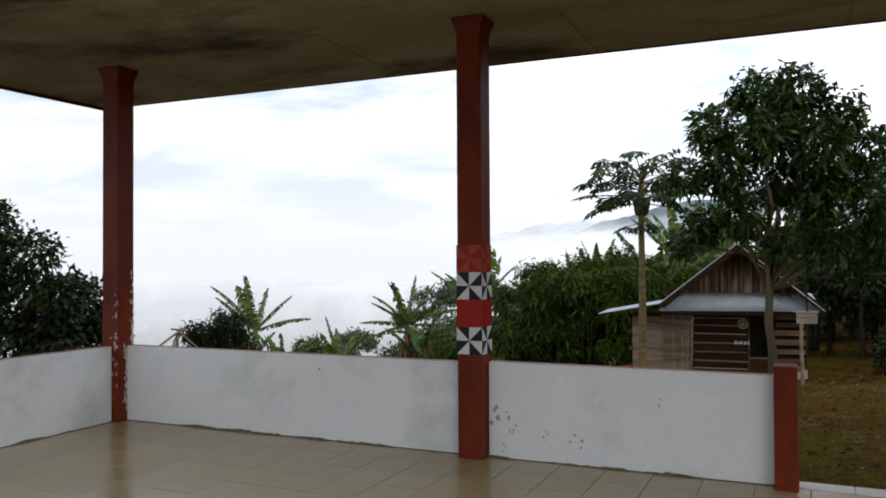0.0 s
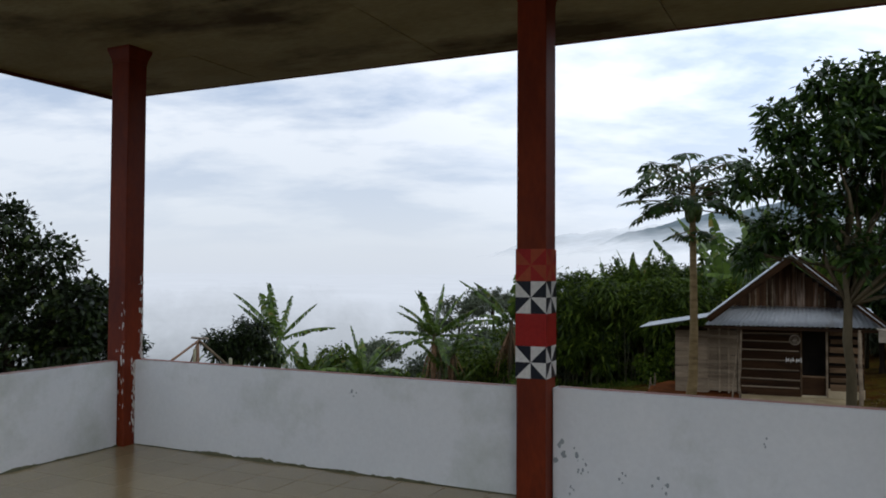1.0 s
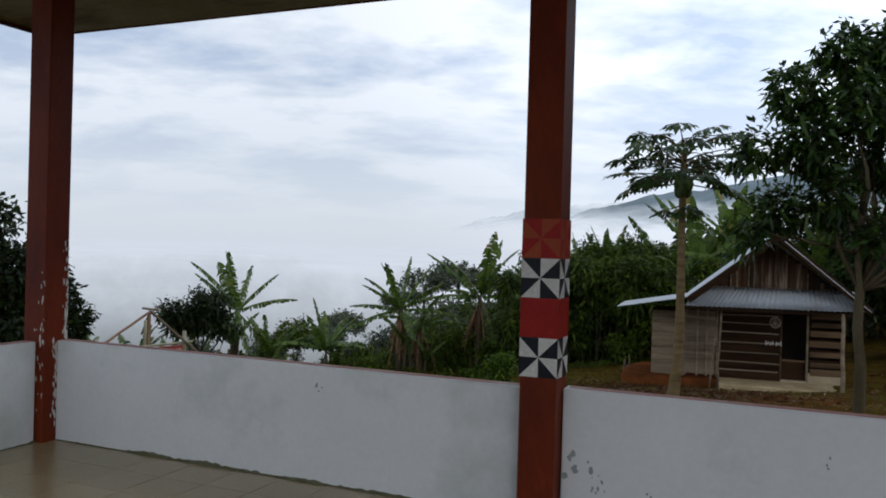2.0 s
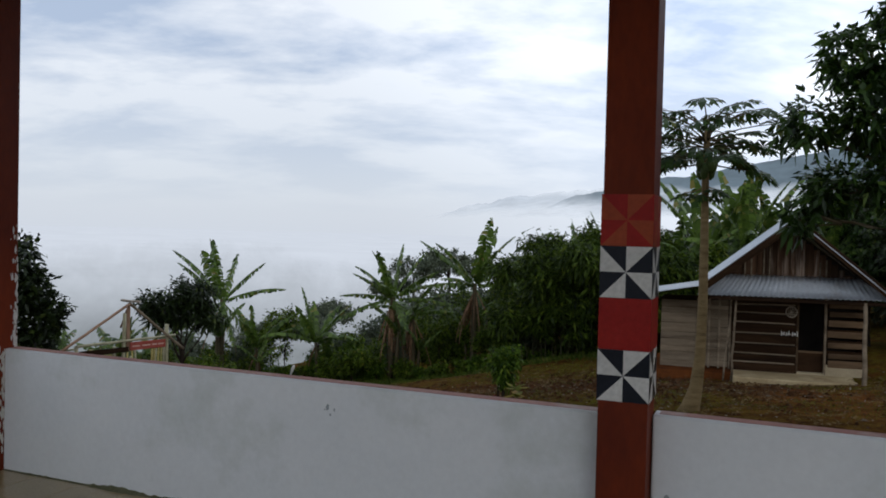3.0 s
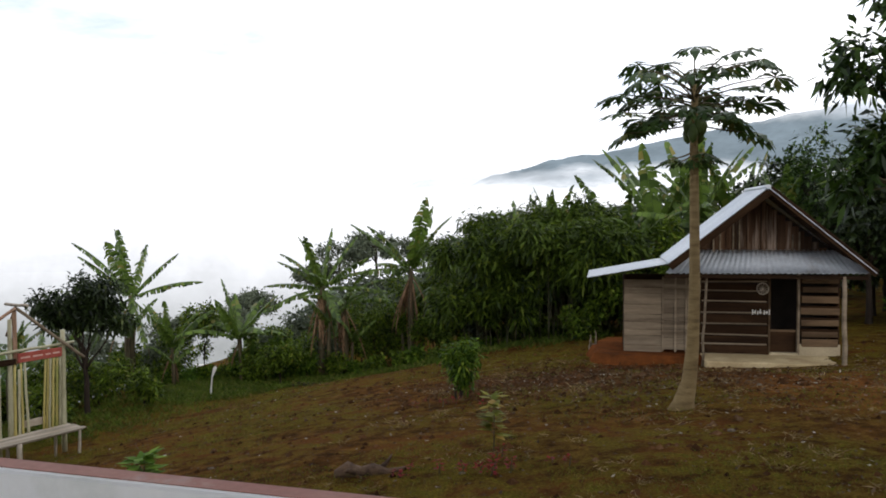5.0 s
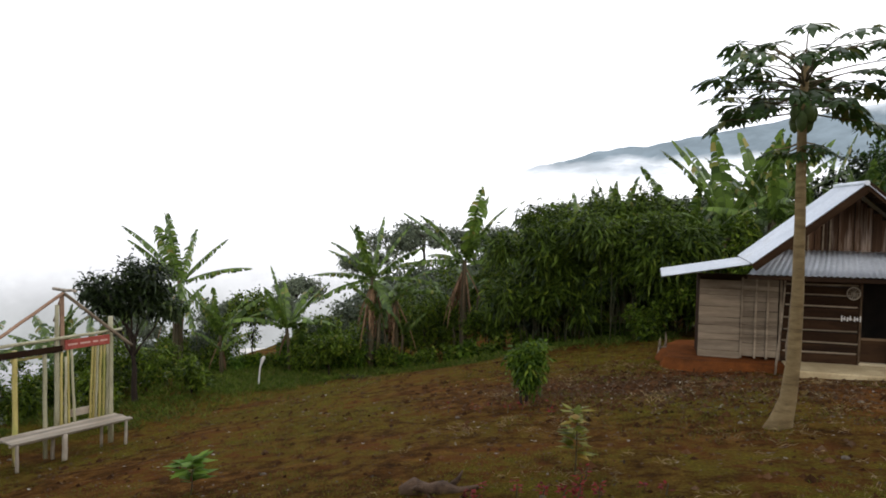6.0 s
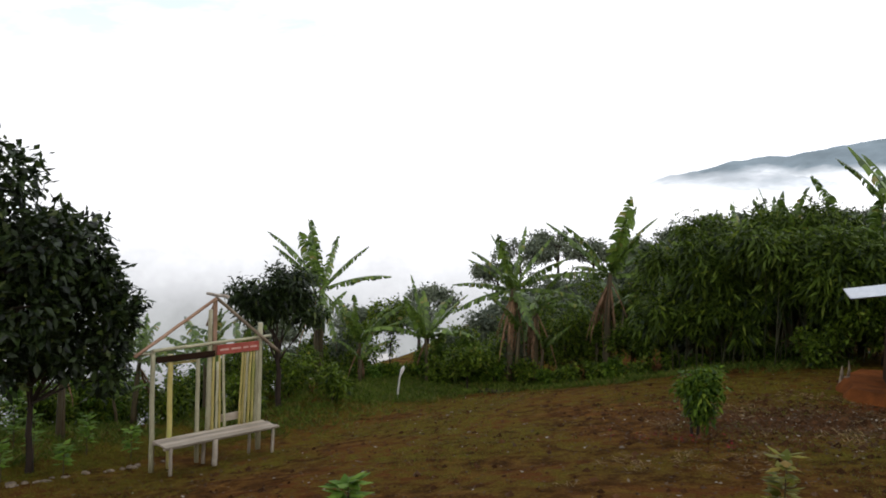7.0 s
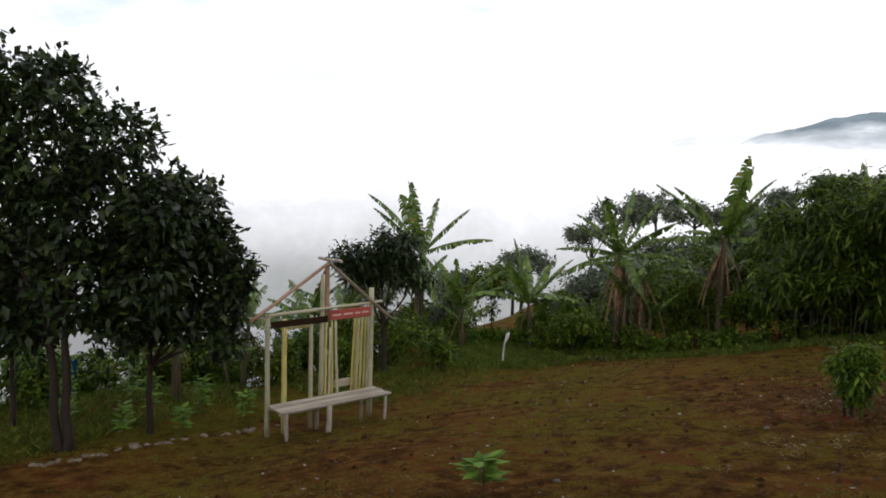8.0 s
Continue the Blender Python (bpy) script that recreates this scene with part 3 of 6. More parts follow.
# floor tiles, each its own piece near the walls
TS = 0.4
tile_me = mesh_of("tile", bm_box((0.003, 0.003, -0.012), (TS - 0.003, TS - 0.003, 0.0), 0.002), M_TILE)
edge_me = mesh_of("tile", bm_box((0.003, 0.003, -0.012), (TS - 0.003, 0.215, 0.004), 0.002), M_EDGE)
far_tiles = []
for j in range(28):
    for i in range(36):
        x, y = LW_IN + i * TS, 6.20 - (j + 1) * TS
        if x + TS > RIGHT or y < BACK:
            continue
        if j < 11 and i < 23:
            ob = new("tile", tile_me)
            ob.parent, ob.location = floor, (x, y, rnd.uniform(-0.0008, 0.0008))
        else:
            far_tiles.append((x, y))
bm = bmesh.new()
for x, y in far_tiles:
    vs = [bm.verts.new((x + a, y + c, 0.0)) for a, c in ((0.003, 0.003), (TS - 0.003, 0.003), (TS - 0.003, TS - 0.003), (0.003, TS - 0.003))]
    bm.faces.new(vs)
tagged(part("tile_field", bm, M_TILE, floor), kind="stuff")
for i in range(14):
    ob = new("tile", edge_me)
    ob.parent, ob.location = floor, (POST_X + 0.17 + i * TS, 6.20, 0)
    ob["label"] = "pale edge tile"


def pinwheel(ca, cb):
    """A square tile, 25 cm, in eight triangles of two colours, one mesh."""
    bm = bmesh.new()
    h, d = C / 2 - 0.0008, 0.006
    rim = [(-h, -h), (0, -h), (h, -h), (h, 0), (h, h), (0, h), (-h, h), (-h, 0)]
    mid = bm.verts.new((0, -d, 0))
    front = [bm.verts.new((x, -d, z)) for x, z in rim]
    back = [bm.verts.new((x, 0, z)) for x, z in rim]
    for k in range(8):
        f = bm.faces.new((mid, front[k], front[(k + 1) % 8]))
        f.material_index = (k + 1) % 2
        f = bm.faces.new((front[k], back[k], back[(k + 1) % 8], front[(k + 1) % 8]))
        f.material_index = 0
    bmesh.ops.recalc_face_normals(bm, faces=bm.faces)
    return mesh_of("tile", bm, [ca, cb])


PIN_BW, PIN_R = pinwheel(M_T_BLACK, M_T_WHITE), pinwheel(M_T_RED, M_T_RUST)
PIN_D = pinwheel(M_T_RED, M_T_RED)


def column(x, y, tiles, label):
    ob = thing("column", pose(x + C / 2, y + C / 2, 0), label, "column", "pavilion columns", "structure")
    h = C / 2 - 0.006
    part("shaft", box(bmesh.new(), (-h, -h, -0.02), (h, h, CEIL_Z - 0.16), 0.006), M_RED, ob)
    bm = bmesh.new()
    prof = [(h, CEIL_Z - 0.16), (h + 0.004, CEIL_Z - 0.12), (h + 0.035, CEIL_Z - 0.03), (h + 0.035, CEIL_Z - 0.001)]
    rings = [[bm.verts.new((sx * r, sy * r, z)) for sx, sy in ((-1, -1), (1, -1), (1, 1), (-1, 1))] for r, z in prof]
    for r0, r1 in zip(rings, rings[1:]):
        for k in range(4):
            bm.faces.new((r0[k], r0[(k + 1) % 4], r1[(k + 1) % 4], r1[k]))
    bm.faces.new(rings[-1]); bm.faces.new(rings[0][::-1])
    part("capital", bm, M_RED, ob)
    if tiles:
        for k, z in enumerate((1.075, 1.325, 1.575, 1.825)):
            for side in range(4):
                t = new("tile", PIN_BW if k % 2 == 0 else (PIN_R if k == 3 else PIN_D))
                t.parent = ob
                t.matrix_basis = pose(0, 0, 0, 0, 0, 90 * side) @ Matrix.Translation((0, -h, z))
    return ob


column(COL_X, COL_Y, True, "square dark red column with a band of black, white and red pinwheel tiles")
corner = column(CORNER_X, CORNER_Y, False, "square dark red corner column with flaking paint")
# paint flaked off along the inner edge of the corner column
bm = bmesh.new()
rnd = random.Random(11)
for i in range(210):
    z = rnd.triangular(0.02, 1.75, 0.8)
    far_edge = i % 6 != 0
    d = min(abs(rnd.gauss(0, 0.022 if far_edge else 0.05)), 0.15)
    r = rnd.uniform(0.003, 0.012)
    h = C / 2 - 0.006 + 0.0008 + rnd.random() * 0.0006
    edge = h if z > W_TOP else W_IN - CORNER_Y - C / 2 - 0.002
    ring = []
    for k in range(7):
        a = k * 2 * math.pi / 7
        u, w = max(d + r * rnd.uniform(0.5, 1.1) * math.cos(a), 0.0), z + 2.8 * r * rnd.uniform(0.5, 1.2) * math.sin(a)
        ring.append(bm.verts.new((h, edge - u, w) if far_edge else (h - u, -h, w)))
    bm.faces.new(ring)
tagged(part("flaked_patch", bm, M_CHIP, corner, "bare pale plaster where the paint has flaked"), kind="stuff")
end_post = part("end_post", bm_box((POST_X, COL_Y + 0.02, -0.012), (POST_X + 0.17, COL_Y + 0.27, 0.965), 0.006), M_RED)
tagged(end_post, "short dark red post ending the parapet wall", "post", kind="structure")

# ceiling of boards with open joints, sagging a little here and there
EAVE_Y, EAVE_X = 7.82, -8.62
bm = bmesh.new()
rnd = random.Random(3)
y = EAVE_Y
while y > BACK - 0.2:
    y0, x = max(y - 1.2, BACK - 0.2), EAVE_X
    while x < RIGHT + 0.8:
        x0 = min(x + 2.4, RIGHT + 0.8)
        s = [rnd.choice((0, 0, 0, 0.003, 0.007)) for _ in range(4)]
        lo = [bm.verts.new((px, py, CEIL_Z - q)) for (px, py), q in zip(((x + .003, y0 + .003), (x0 - .003, y0 + .003), (x0 - .003, y - .003), (x + .003, y - .003)), s)]
        hi = [bm.verts.new((v.co.x, v.co.y, v.co.z + 0.008)) for v in lo]
        bm.faces.new(lo[::-1]); bm.faces.new(hi)
        for k in range(4):
            bm.faces.new((lo[k], lo[(k + 1) % 4], hi[(k + 1) % 4], hi[k]))
        x = x0
    y = y0
ceiling = tagged(part("ceiling", bm, M_CEIL), "stained beige board ceiling with sagging joints", "ceiling", kind="structure")
tagged(part("roof", bm_box((EAVE_X - 0.02, BACK - 0.3, CEIL_Z + 0.05), (RIGHT + 0.9, EAVE_Y + 0.02, CEIL_Z + 0.16)), M_ZINC), "pavilion roof deck", "roof", kind="structure")
tagged(part("fascia", bm_box((EAVE_X - 0.03, EAVE_Y, CEIL_Z - 0.016), (RIGHT + 0.9, EAVE_Y + 0.03, CEIL_Z + 0.16), 0.004), M_FASCIA), "dark red fascia board along the eave", "fascia", kind="structure")
tagged(part("fascia", bm_box((EAVE_X - 0.03, BACK - 0.3, CEIL_Z - 0.045), (EAVE_X, EAVE_Y, CEIL_Z + 0.16), 0.004), M_FASCIA), "dark red fascia board along the eave", "fascia", kind="structure")

# ---- plank hut with a zinc roof ----
HUT = pose(-3.12, 22.3, 0, 0, 0, 5)
hut = thing("hut", HUT, "weathered plank hut with a zinc gable roof, porch awning and lean-to", "hut")
GZ = -1.62


def corrugated(name, a, b_, c, d, parent, waves, label=""):
    """A corrugated sheet with eaves a-b and top d-c; the ridges run from eave to top."""
    a, b_, c, d = map(Vector, (a, b_, c, d))
    nrm = (b_ - a).cross(d - a).normalized()
    bm = bmesh.new()
    n = waves * 4
    rows = []
    for sh in (0.0, 0.008):
        for f in (0.0, 0.35, 0.7, 1.0):
            row = []
            for i in range(n + 1):
                s = i / n
                p = a.lerp(b_, s).lerp(d.lerp(c, s), f)
                p += nrm * (0.012 * math.sin(i * math.pi / 2) + sh + 0.008 * noise.noise((s * 6, f * 3, 1)))
                row.append(bm.verts.new(p))
            rows.append(row)
    for g in (rows[:4], rows[4:]):
        for r0, r1 in zip(g, g[1:]):
            for i in range(n):
                bm.faces.new((r0[i], r0[i + 1], r1[i + 1], r1[i])).smooth = True
    for r0, r1 in ((rows[0], rows[4]), (rows[3], rows[7])):
        for i in range(n):
            bm.faces.new((r0[i], r1[i], r1[i + 1], r0[i + 1]))
    return part(name, bm, M_ZINC, parent, label)


PK, LK, RK = (2.05, 2.25), (0.02, 0.62), (4.20, 0.44)
V0, V1 = -0.10, 2.7
corrugated("roof_sheet", (LK[0], V1, LK[1]), (LK[0], V0, LK[1]), (PK[0], V0, PK[1]), (PK[0], V1, PK[1]), hut, 34)
corrugated("roof_sheet", (RK[0], V0, RK[1]), (RK[0], V1, RK[1]), (PK[0], V1, PK[1]), (PK[0], V0, PK[1]), hut, 34)
corrugated("lean_to_roof", (-1.74, V1 - 0.3, 0.27), (-1.74, 0.15, 0.27), (0.10, 0.15, 0.61), (0.10, V1 - 0.3, 0.61), hut, 30)
corrugated("awning", (-0.04, 0.0, 0.40), (4.16, 0.0, 0.43), (3.98, 1.02, 0.87), (0.45, 1.02, 0.87), hut, 36)
bm = bmesh.new()
tube(bm, [(PK[0], V0 - 0.03, PK[1] + 0.02), (PK[0], V1, PK[1] + 0.02)], [0.05, 0.05], 8)
part("ridge_cap", bm, M_ZINC, hut)
for (u0, z0), (u1, z1) in ((LK, PK), (RK, PK)):
    d = Vector((u1 - u0, 0, z1 - z0)); L = d.length; ang = math.degrees(math.atan2(d.z, d.x))
    m = pose(u0, V0 + 0.02, z0 - 0.05) @ pose(0, 0, 0, 0, -ang, 0)
    part("verge_board", box(bmesh.new(), (0, 0.02, -0.075), (L, 0.05, 0.028), 0.004, m=m), M_PLANK_D, hut)
    # dark boards added under the sheets, across the rafters, to darken the underside
    for k in range(int(L / 0.19)):
        part("lining_board", box(bmesh.new(), (0.02 + k * 0.19, 0.07, -0.040), (0.20 + k * 0.19, 1.16, -0.022), m=m), M_PLANK_D, hut)
    for v in (0.06, 1.2, 2.3):
        part("rafter", box(bmesh.new(), (0, v, -0.13), (L, v + 0.06, -0.05), 0.004, m=m), M_PLANK_D, hut)

part("purlin", bm_box((-0.05, 0.05, 0.30), (4.1, 0.12, 0.375), 0.004), M_PLANK_D, hut)
rnd = random.Random(21)
# gable: upright planks of uneven width
u = 0.30
while u < 3.95:
    w = rnd.uniform(0.09, 0.17)
    top = min((u + w / 2 - LK[0]) * 0.803 + 0.62, (RK[0] - u - w / 2) * 0.842 + 0.44) - 0.17
    if top > 0.92:
        off = rnd.uniform(0, 0.03)
        bm = bm_box((u + rnd.uniform(0.003, 0.014), 1.03 - off, 0.80), (u + w, 1.055 - off, top), 0.004)
        part("plank", bm, M_PLANK_V, hut)
        if rnd.random() < 0.4:
            part("batten", bm_box((u - 0.012, 0.985 - off, 0.80), (u + 0.024, 1.0 - off, top - rnd.uniform(0.0, 0.2)), 0.003), M_PLANK, hut)
    u += w
# near-black sheets paint the unlit interior behind the gaps; side and back walls
part("dark_back_sheet", bm_box((0.3, 2.2, GZ), (3.84, 2.24, 0.45)), M_DARK, hut)
bm = bmesh.new()
tri = [(0.45, 0.76), (3.82, 0.76), (PK[0], PK[1] - 0.16)]
f0, f1 = [bm.verts.new((a, 1.075, c)) for a, c in tri], [bm.verts.new((a, 1.095, c)) for a, c in tri]
bm.faces.new(f0); bm.faces.new(f1[::-1])
for k in range(3):
    bm.faces.new((f0[k], f1[k], f1[(k + 1) % 3], f0[(k + 1) % 3]))
part("gable_dark_sheet", bm, M_DARK, hut)
for lo, hi in (((-0.9, 1.35, GZ), (-0.87, 2.5, 0.2)), ((3.85, 1.35, GZ), (3.88, 2.5, 0.40)), ((-0.9, 2.5, GZ), (3.88, 2.53, 0.2))):
    part("side_wall", bm_box(lo, hi), M_PLANK_D, hut)


def plank_rows(u0, u1, z0, z1, hh, mat, v=1.30, gap=0.006, lap=0.0):
    z = z0
    while z < z1 - 0.03:
        h = min(hh * rnd.uniform(0.65, 1.35), z1 - z)
        t = rnd.uniform(-0.006, 0.006)
        m = pose((u0 + u1) / 2, v, z) @ pose(0, 0, 0, -lap, rnd.uniform(-0.9, 0.9), 0)
        part("plank", box(bmesh.new(), (-(u1 - u0) / 2, t - 0.012, 0), ((u1 - u0) / 2, t + 0.013, h - gap), 0.003, m=m), mat, hut)
        z += h


plank_rows(-0.90, -0.03, GZ + 0.06, 0.16, 0.20, M_PLANK)
# framed plank shutter
plank_rows(0.02, 0.74, GZ + 0.12, 0.20, 0.16, M_PLANK, v=1.31)
for uu in (-0.03, 0.26, 0.50, 0.76):
    part("batten", bm_box((uu, 1.255, GZ + 0.08), (uu + 0.05, 1.285, 0.24), 0.004), M_PLANK, hut)
# log-like boards of the main front, pale lower edges, open joints
z = GZ + 0.30
while z < 0.30:
    h = rnd.uniform(0.17, 0.24)
    for u0, u1 in ((0.82, 2.34), (3.02, 3.86)):
        m = pose(0, 1.30, z) @ pose(0, 0, 0, 12)
        part("board", box(bmesh.new(), (u0, -0.015, 0), (u1, 0.015, h - (0.0 if u0 < 2 else 0.05)), 0.004, m=m), M_PLANK_D, hut)
        mm = pose((u0 + u1) / 2, 1.245, z) @ pose(0, 0, 0, 0, rnd.uniform(-0.7, 0.7), 0)
        w = (u1 - u0) / 2 - rnd.uniform(0.0, 0.05)
        part("batten", box(bmesh.new(), (-w, -0.02, -0.012), (w, 0.02, rnd.uniform(0.010, 0.030) if u0 < 2 else rnd.uniform(0.10, 0.17)), 0.006, m=mm), M_PLANK if u0 < 2 else M_PLANK_W, hut)
    z += h + 0.035
part("sill_wall", bm_box((0.80, 1.24, GZ), (2.36, 1.36, GZ + 0.29), 0.008), M_PLANK_D, hut)
part("sill_wall", bm_box((3.0, 1.24, GZ), (3.88, 1.36, GZ + 0.34), 0.008), M_CONC, hut, "rough bare concrete base")
for uu in (2.33, 2.96):
    part("door_post", bm_box((uu, 1.22, GZ + 0.1), (uu + 0.05, 1.33, 0.40), 0.006), M_PLANK_W if uu < 2.5 else M_PLANK, hut)
door = part("door", bm_box((2.38, 1.34, GZ + 0.12), (2.96, 1.365, GZ + 0.62), 0.004), M_PLANK_D, hut, "low dark plank half door")
part("rail", bm_box((2.38, 1.31, GZ + 0.60), (2.96, 1.34, GZ + 0.65), 0.004), M_PLANK_W, door)
part("threshold", bm_box((2.36, 1.20, GZ), (2.98, 1.34, GZ + 0.13), 0.008), M_CONC, hut)
part("porch_slab", bm_box((0.84, 0.12, GZ - 0.25), (3.62, 1.24, GZ + 0.08), 0.02), M_SLAB, hut, "pale earth-stained concrete porch slab")
part("porch_post", rod((3.66, 0.06, GZ - 0.25), (3.62, 0.08, 0.36), 0.055, 0.045, 9, 0.012, 6, 4), M_PLANK, hut)
part("porch_post", rod((0.80, 0.50, GZ - 0.25), (0.86, 0.30, 0.42), 0.03, 0.026, 8, 0.02, 6, 5), M_PLANK, hut)
part("leaning_pole", rod((0.62, 0.55, GZ - 0.2), (0.78, 0.75, 0.30), 0.025, 0.02, 7, 0.02, 6, 6), M_PLANK, hut)
# earth platform under the lean-to
bm = bmesh.new()
rings = []
for k, (g_, zz) in enumerate(((1.0, -2.10), (0.90, -1.80), (0.78, GZ + 0.05))):
    ring = []
    for a in range(28):
        t = a * 2 * math.pi / 28
        r = (1.0 / max(abs(math.cos(t)), abs(math.sin(t)))) ** 0.6 * 0.86 + 0.22 * noise.noise((math.cos(t) * 1.8, math.sin(t) * 1.8, k * 0.4)) + 0.12 * noise.noise((math.cos(t) * 6, math.sin(t) * 6, k))
        ring.append(bm.verts.new((-0.1 + (1.0 + 0.9 * g_) * r * math.cos(t), 2.1 + (1.0 + 0.75 * g_) * r * math.sin(t), zz)))
    rings.append(ring)
for r0, r1 in zip(rings, rings[1:]):
    for a in range(28):
        bm.faces.new((r0[a], r0[(a + 1) % 28], r1[(a + 1) % 28], r1[a])).smooth = True
bm.faces.new(rings[-1])
M_CLAY = surface("red_clay", (0.085, 0.030, 0.010), (0.20, 0.062, 0.016), (0.045, 0.018, 0.007), 2.2, 30, 0.95, bumps=0.9, dist=0.03, spec=0.05)
mound = tagged(part("earth_mound", bm, M_CLAY), "bank of bare red clay under the hut wall", "earth", kind="structure")
mound.matrix_basis = HUT
# things hung on the front wall
bm = bmesh.new()
for k in range(14):
    a = k * 2 * math.pi / 14
    tube(bm, [(0.13 * math.cos(a), 0, 0.13 * math.sin(a)), (0.13 * math.cos(a + 0.45), 0, 0.13 * math.sin(a + 0.45))], [0.014, 0.014], 5)
    tube(bm, [(0, 0, 0), (0.13 * math.cos(a), 0, 0.13 * math.sin(a))], [0.006, 0.01], 4)
ob = part("wicker_ring", bm, M_SEAT)
ob.matrix_basis = HUT @ Matrix.Translation((2.2, 1.205, -0.02))
tagged(ob, "round pale wicker basket hung on the hut's plank wall", "basket")
bm = bmesh.new()
for k in range(7):
    u = 1.98 + k * 0.055 + (0.03 if k > 3 else 0)
    box(bm, (u, 1.214, -0.62 + 0.02 * (k % 2)), (u + 0.022, 1.222, -0.50 - 0.015 * (k % 3)))
for k in range(3):
    box(bm, (1.99 + k * 0.13, 1.214, -0.575), (2.06 + k * 0.13, 1.222, -0.553))
ob = part("wall_sign", bm, M_CHIP)
ob.matrix_basis = HUT
tagged(ob, "pale painted strokes on the hut's dark boards", "sign")

# ---- unfinished bamboo bench shelter ----
SH = pose(-15.98, 16.10, -3.42, 0, 0, 74)
shelter = thing("bench_shelter", SH, "unfinished bamboo bench shelter with a bare rafter gable and plank seat", "shelter")
SL, SD, SZ = 2.46, 0.62, 0.52          # along x the seat's length; y>0 is towards its back
for k in range(4):
    y0 = 0.02 + k * 0.150
    m = pose(0, y0, SZ - 0.03) @ pose(0, 0, 0, 0, 0, 0.3 * (k - 1.5))
    part("seat_board", box(bmesh.new(), (-0.02 + 0.015 * (k % 2), 0, 0), (SL + 0.03 * ((k + 1) % 2), 0.143, 0.032), 0.005, m=m), M_SEAT, shelter)
for x0, y0, r in ((0.10, 0.06, 0.035), (1.02, 0.05, 0.055), (SL - 0.10, 0.06, 0.032), (0.35, 0.56, 0.03), (SL - 0.35, 0.56, 0.032), (1.05, 0.55, 0.04)):
    part("leg", rod((x0, y0, -0.12), (x0 + 0.01, y0, SZ - 0.03), r, r * 0.95, 8, 0.006, 4, int(x0 * 10)), M_SEAT, shelter)
for y0 in (0.10, 0.54):
    part("seat_rail", rod((-0.02, y0, SZ - 0.055), (SL + 0.02, y0, SZ - 0.055), 0.024, 0.022, 7, 0.004, 6, 3), M_SEAT, shelter)
part("brace", rod((0.1, 0.1, 0.12), (0.32, 0.5, 0.34), 0.02, 0.02, 6), M_SEAT, shelter)
YB = 0.64
BZ = 2.28
uprights = ((0.00, 0.050, 2.28, 1), (0.36, 0.055, 2.16, 0), (0.95, 0.045, 2.18, 1), (2.38, 0.058, 2.62, 1))
for x0, r, top, pale in uprights:
    part("post", rod((x0, YB, -0.10), (x0 + 0.01, YB, top), r, r * 0.9, 9, 0.006, 7, int(x0 * 20)), M_BAMBOO_P if pale else M_BAMBOO, shelter)
part("king_post", rod((1.18, YB, 0.4), (1.22, YB, 2.98), 0.055, 0.042, 8, 0.006, 7, 9), M_BAMBOO_P, shelter)
part("king_post", bm_box((1.30, YB + 0.02, 2.02), (1.385, YB + 0.06, 3.18), 0.004), M_RAFTER, shelter, "reddish sawn king post")
rnd = random.Random(8)
for k, (x0, x1, r, h) in enumerate(((1.26, 1.30, 0.03, 2.1), (1.36, 1.38, 0.03, 1.9), (1.44, 1.42, 0.026, 2.05), (1.30, 1.24, 0.022, 1.5), (1.56, 1.50, 0.03, 2.1),
                                    (1.88, 1.97, 0.026, 2.12), (1.95, 2.03, 0.026, 2.12), (2.01, 2.09, 0.026, 2.12), (2.08, 2.16, 0.03, 2.12), (2.17, 2.24, 0.03, 2.12), (2.26, 2.30, 0.026, 2.12))):
    part("cane", rod((x0, YB - 0.03, 0.35), (x1, YB - 0.02, h), r, r * 0.85, 7, 0.006, 6, k), M_BAMBOO_P if k % 3 == 1 else M_BAMBOO, shelter)
part("tie_beam", rod((-0.02, YB - 0.05, 2.27), (2.62, YB - 0.05, 2.33), 0.035, 0.03, 8, 0.006, 8, 2), M_BAMBOO_P, shelter)
part("name_board", bm_box((1.34, YB - 0.075, 2.05), (2.32, YB - 0.045, 2.25), 0.004), M_BOARD_R, shelter, "faded red painted board with pale strokes")
M_STROKE = surface("worn_lettering", (0.50, 0.30, 0.24), (0.60, 0.40, 0.33), None, 9, 40, 0.7)
for x0, x1 in ((1.40, 1.60), (1.66, 1.88), (1.94, 2.06), (2.10, 2.27)):
    part("stroke", bm_box((x0, YB - 0.079, 2.13), (x1, YB - 0.0765, 2.165)), M_STROKE, shelter, "pale bar of worn lettering")
part("board", bm_box((0.05, YB - 0.07, 2.02), (1.30, YB - 0.045, 2.15), 0.006), M_PLANK_D, shelter, "rough dark bark-edged board")
part("board", bm_box((0.3, YB + 0.03, 1.94), (0.95, YB + 0.05, 1.99), 0.006), M_BAMBOO, shelter)
part("backboard", bm_box((1.48, YB + 0.03, 0.62), (2.0, YB + 0.05, 0.78), 0.006), M_SEAT, shelter)
part("rafter", rod((1.33, YB - 0.02, 3.20), (-0.40, YB - 0.10, 2.20), 0.034, 0.034, 7, 0.006, 6, 1), M_RAFTER, shelter)
part("rafter", rod((1.33, YB + 0.0, 3.22), (2.80, YB - 0.14, 1.96), 0.036, 0.036, 7, 0.006, 6, 5), M_PLANK, shelter)
part("rafter", rod((1.36, YB + 0.05, 3.16), (1.70, YB + 1.0, 2.5), 0.03, 0.028, 7, 0.006, 6, 5), M_RAFTER, shelter)
part("ridge_pole", rod((1.34, YB + 0.35, 3.27), (1.25, YB - 0.62, 3.30), 0.034, 0.03, 7, 0.008, 6, 7), M_SEAT, shelter)
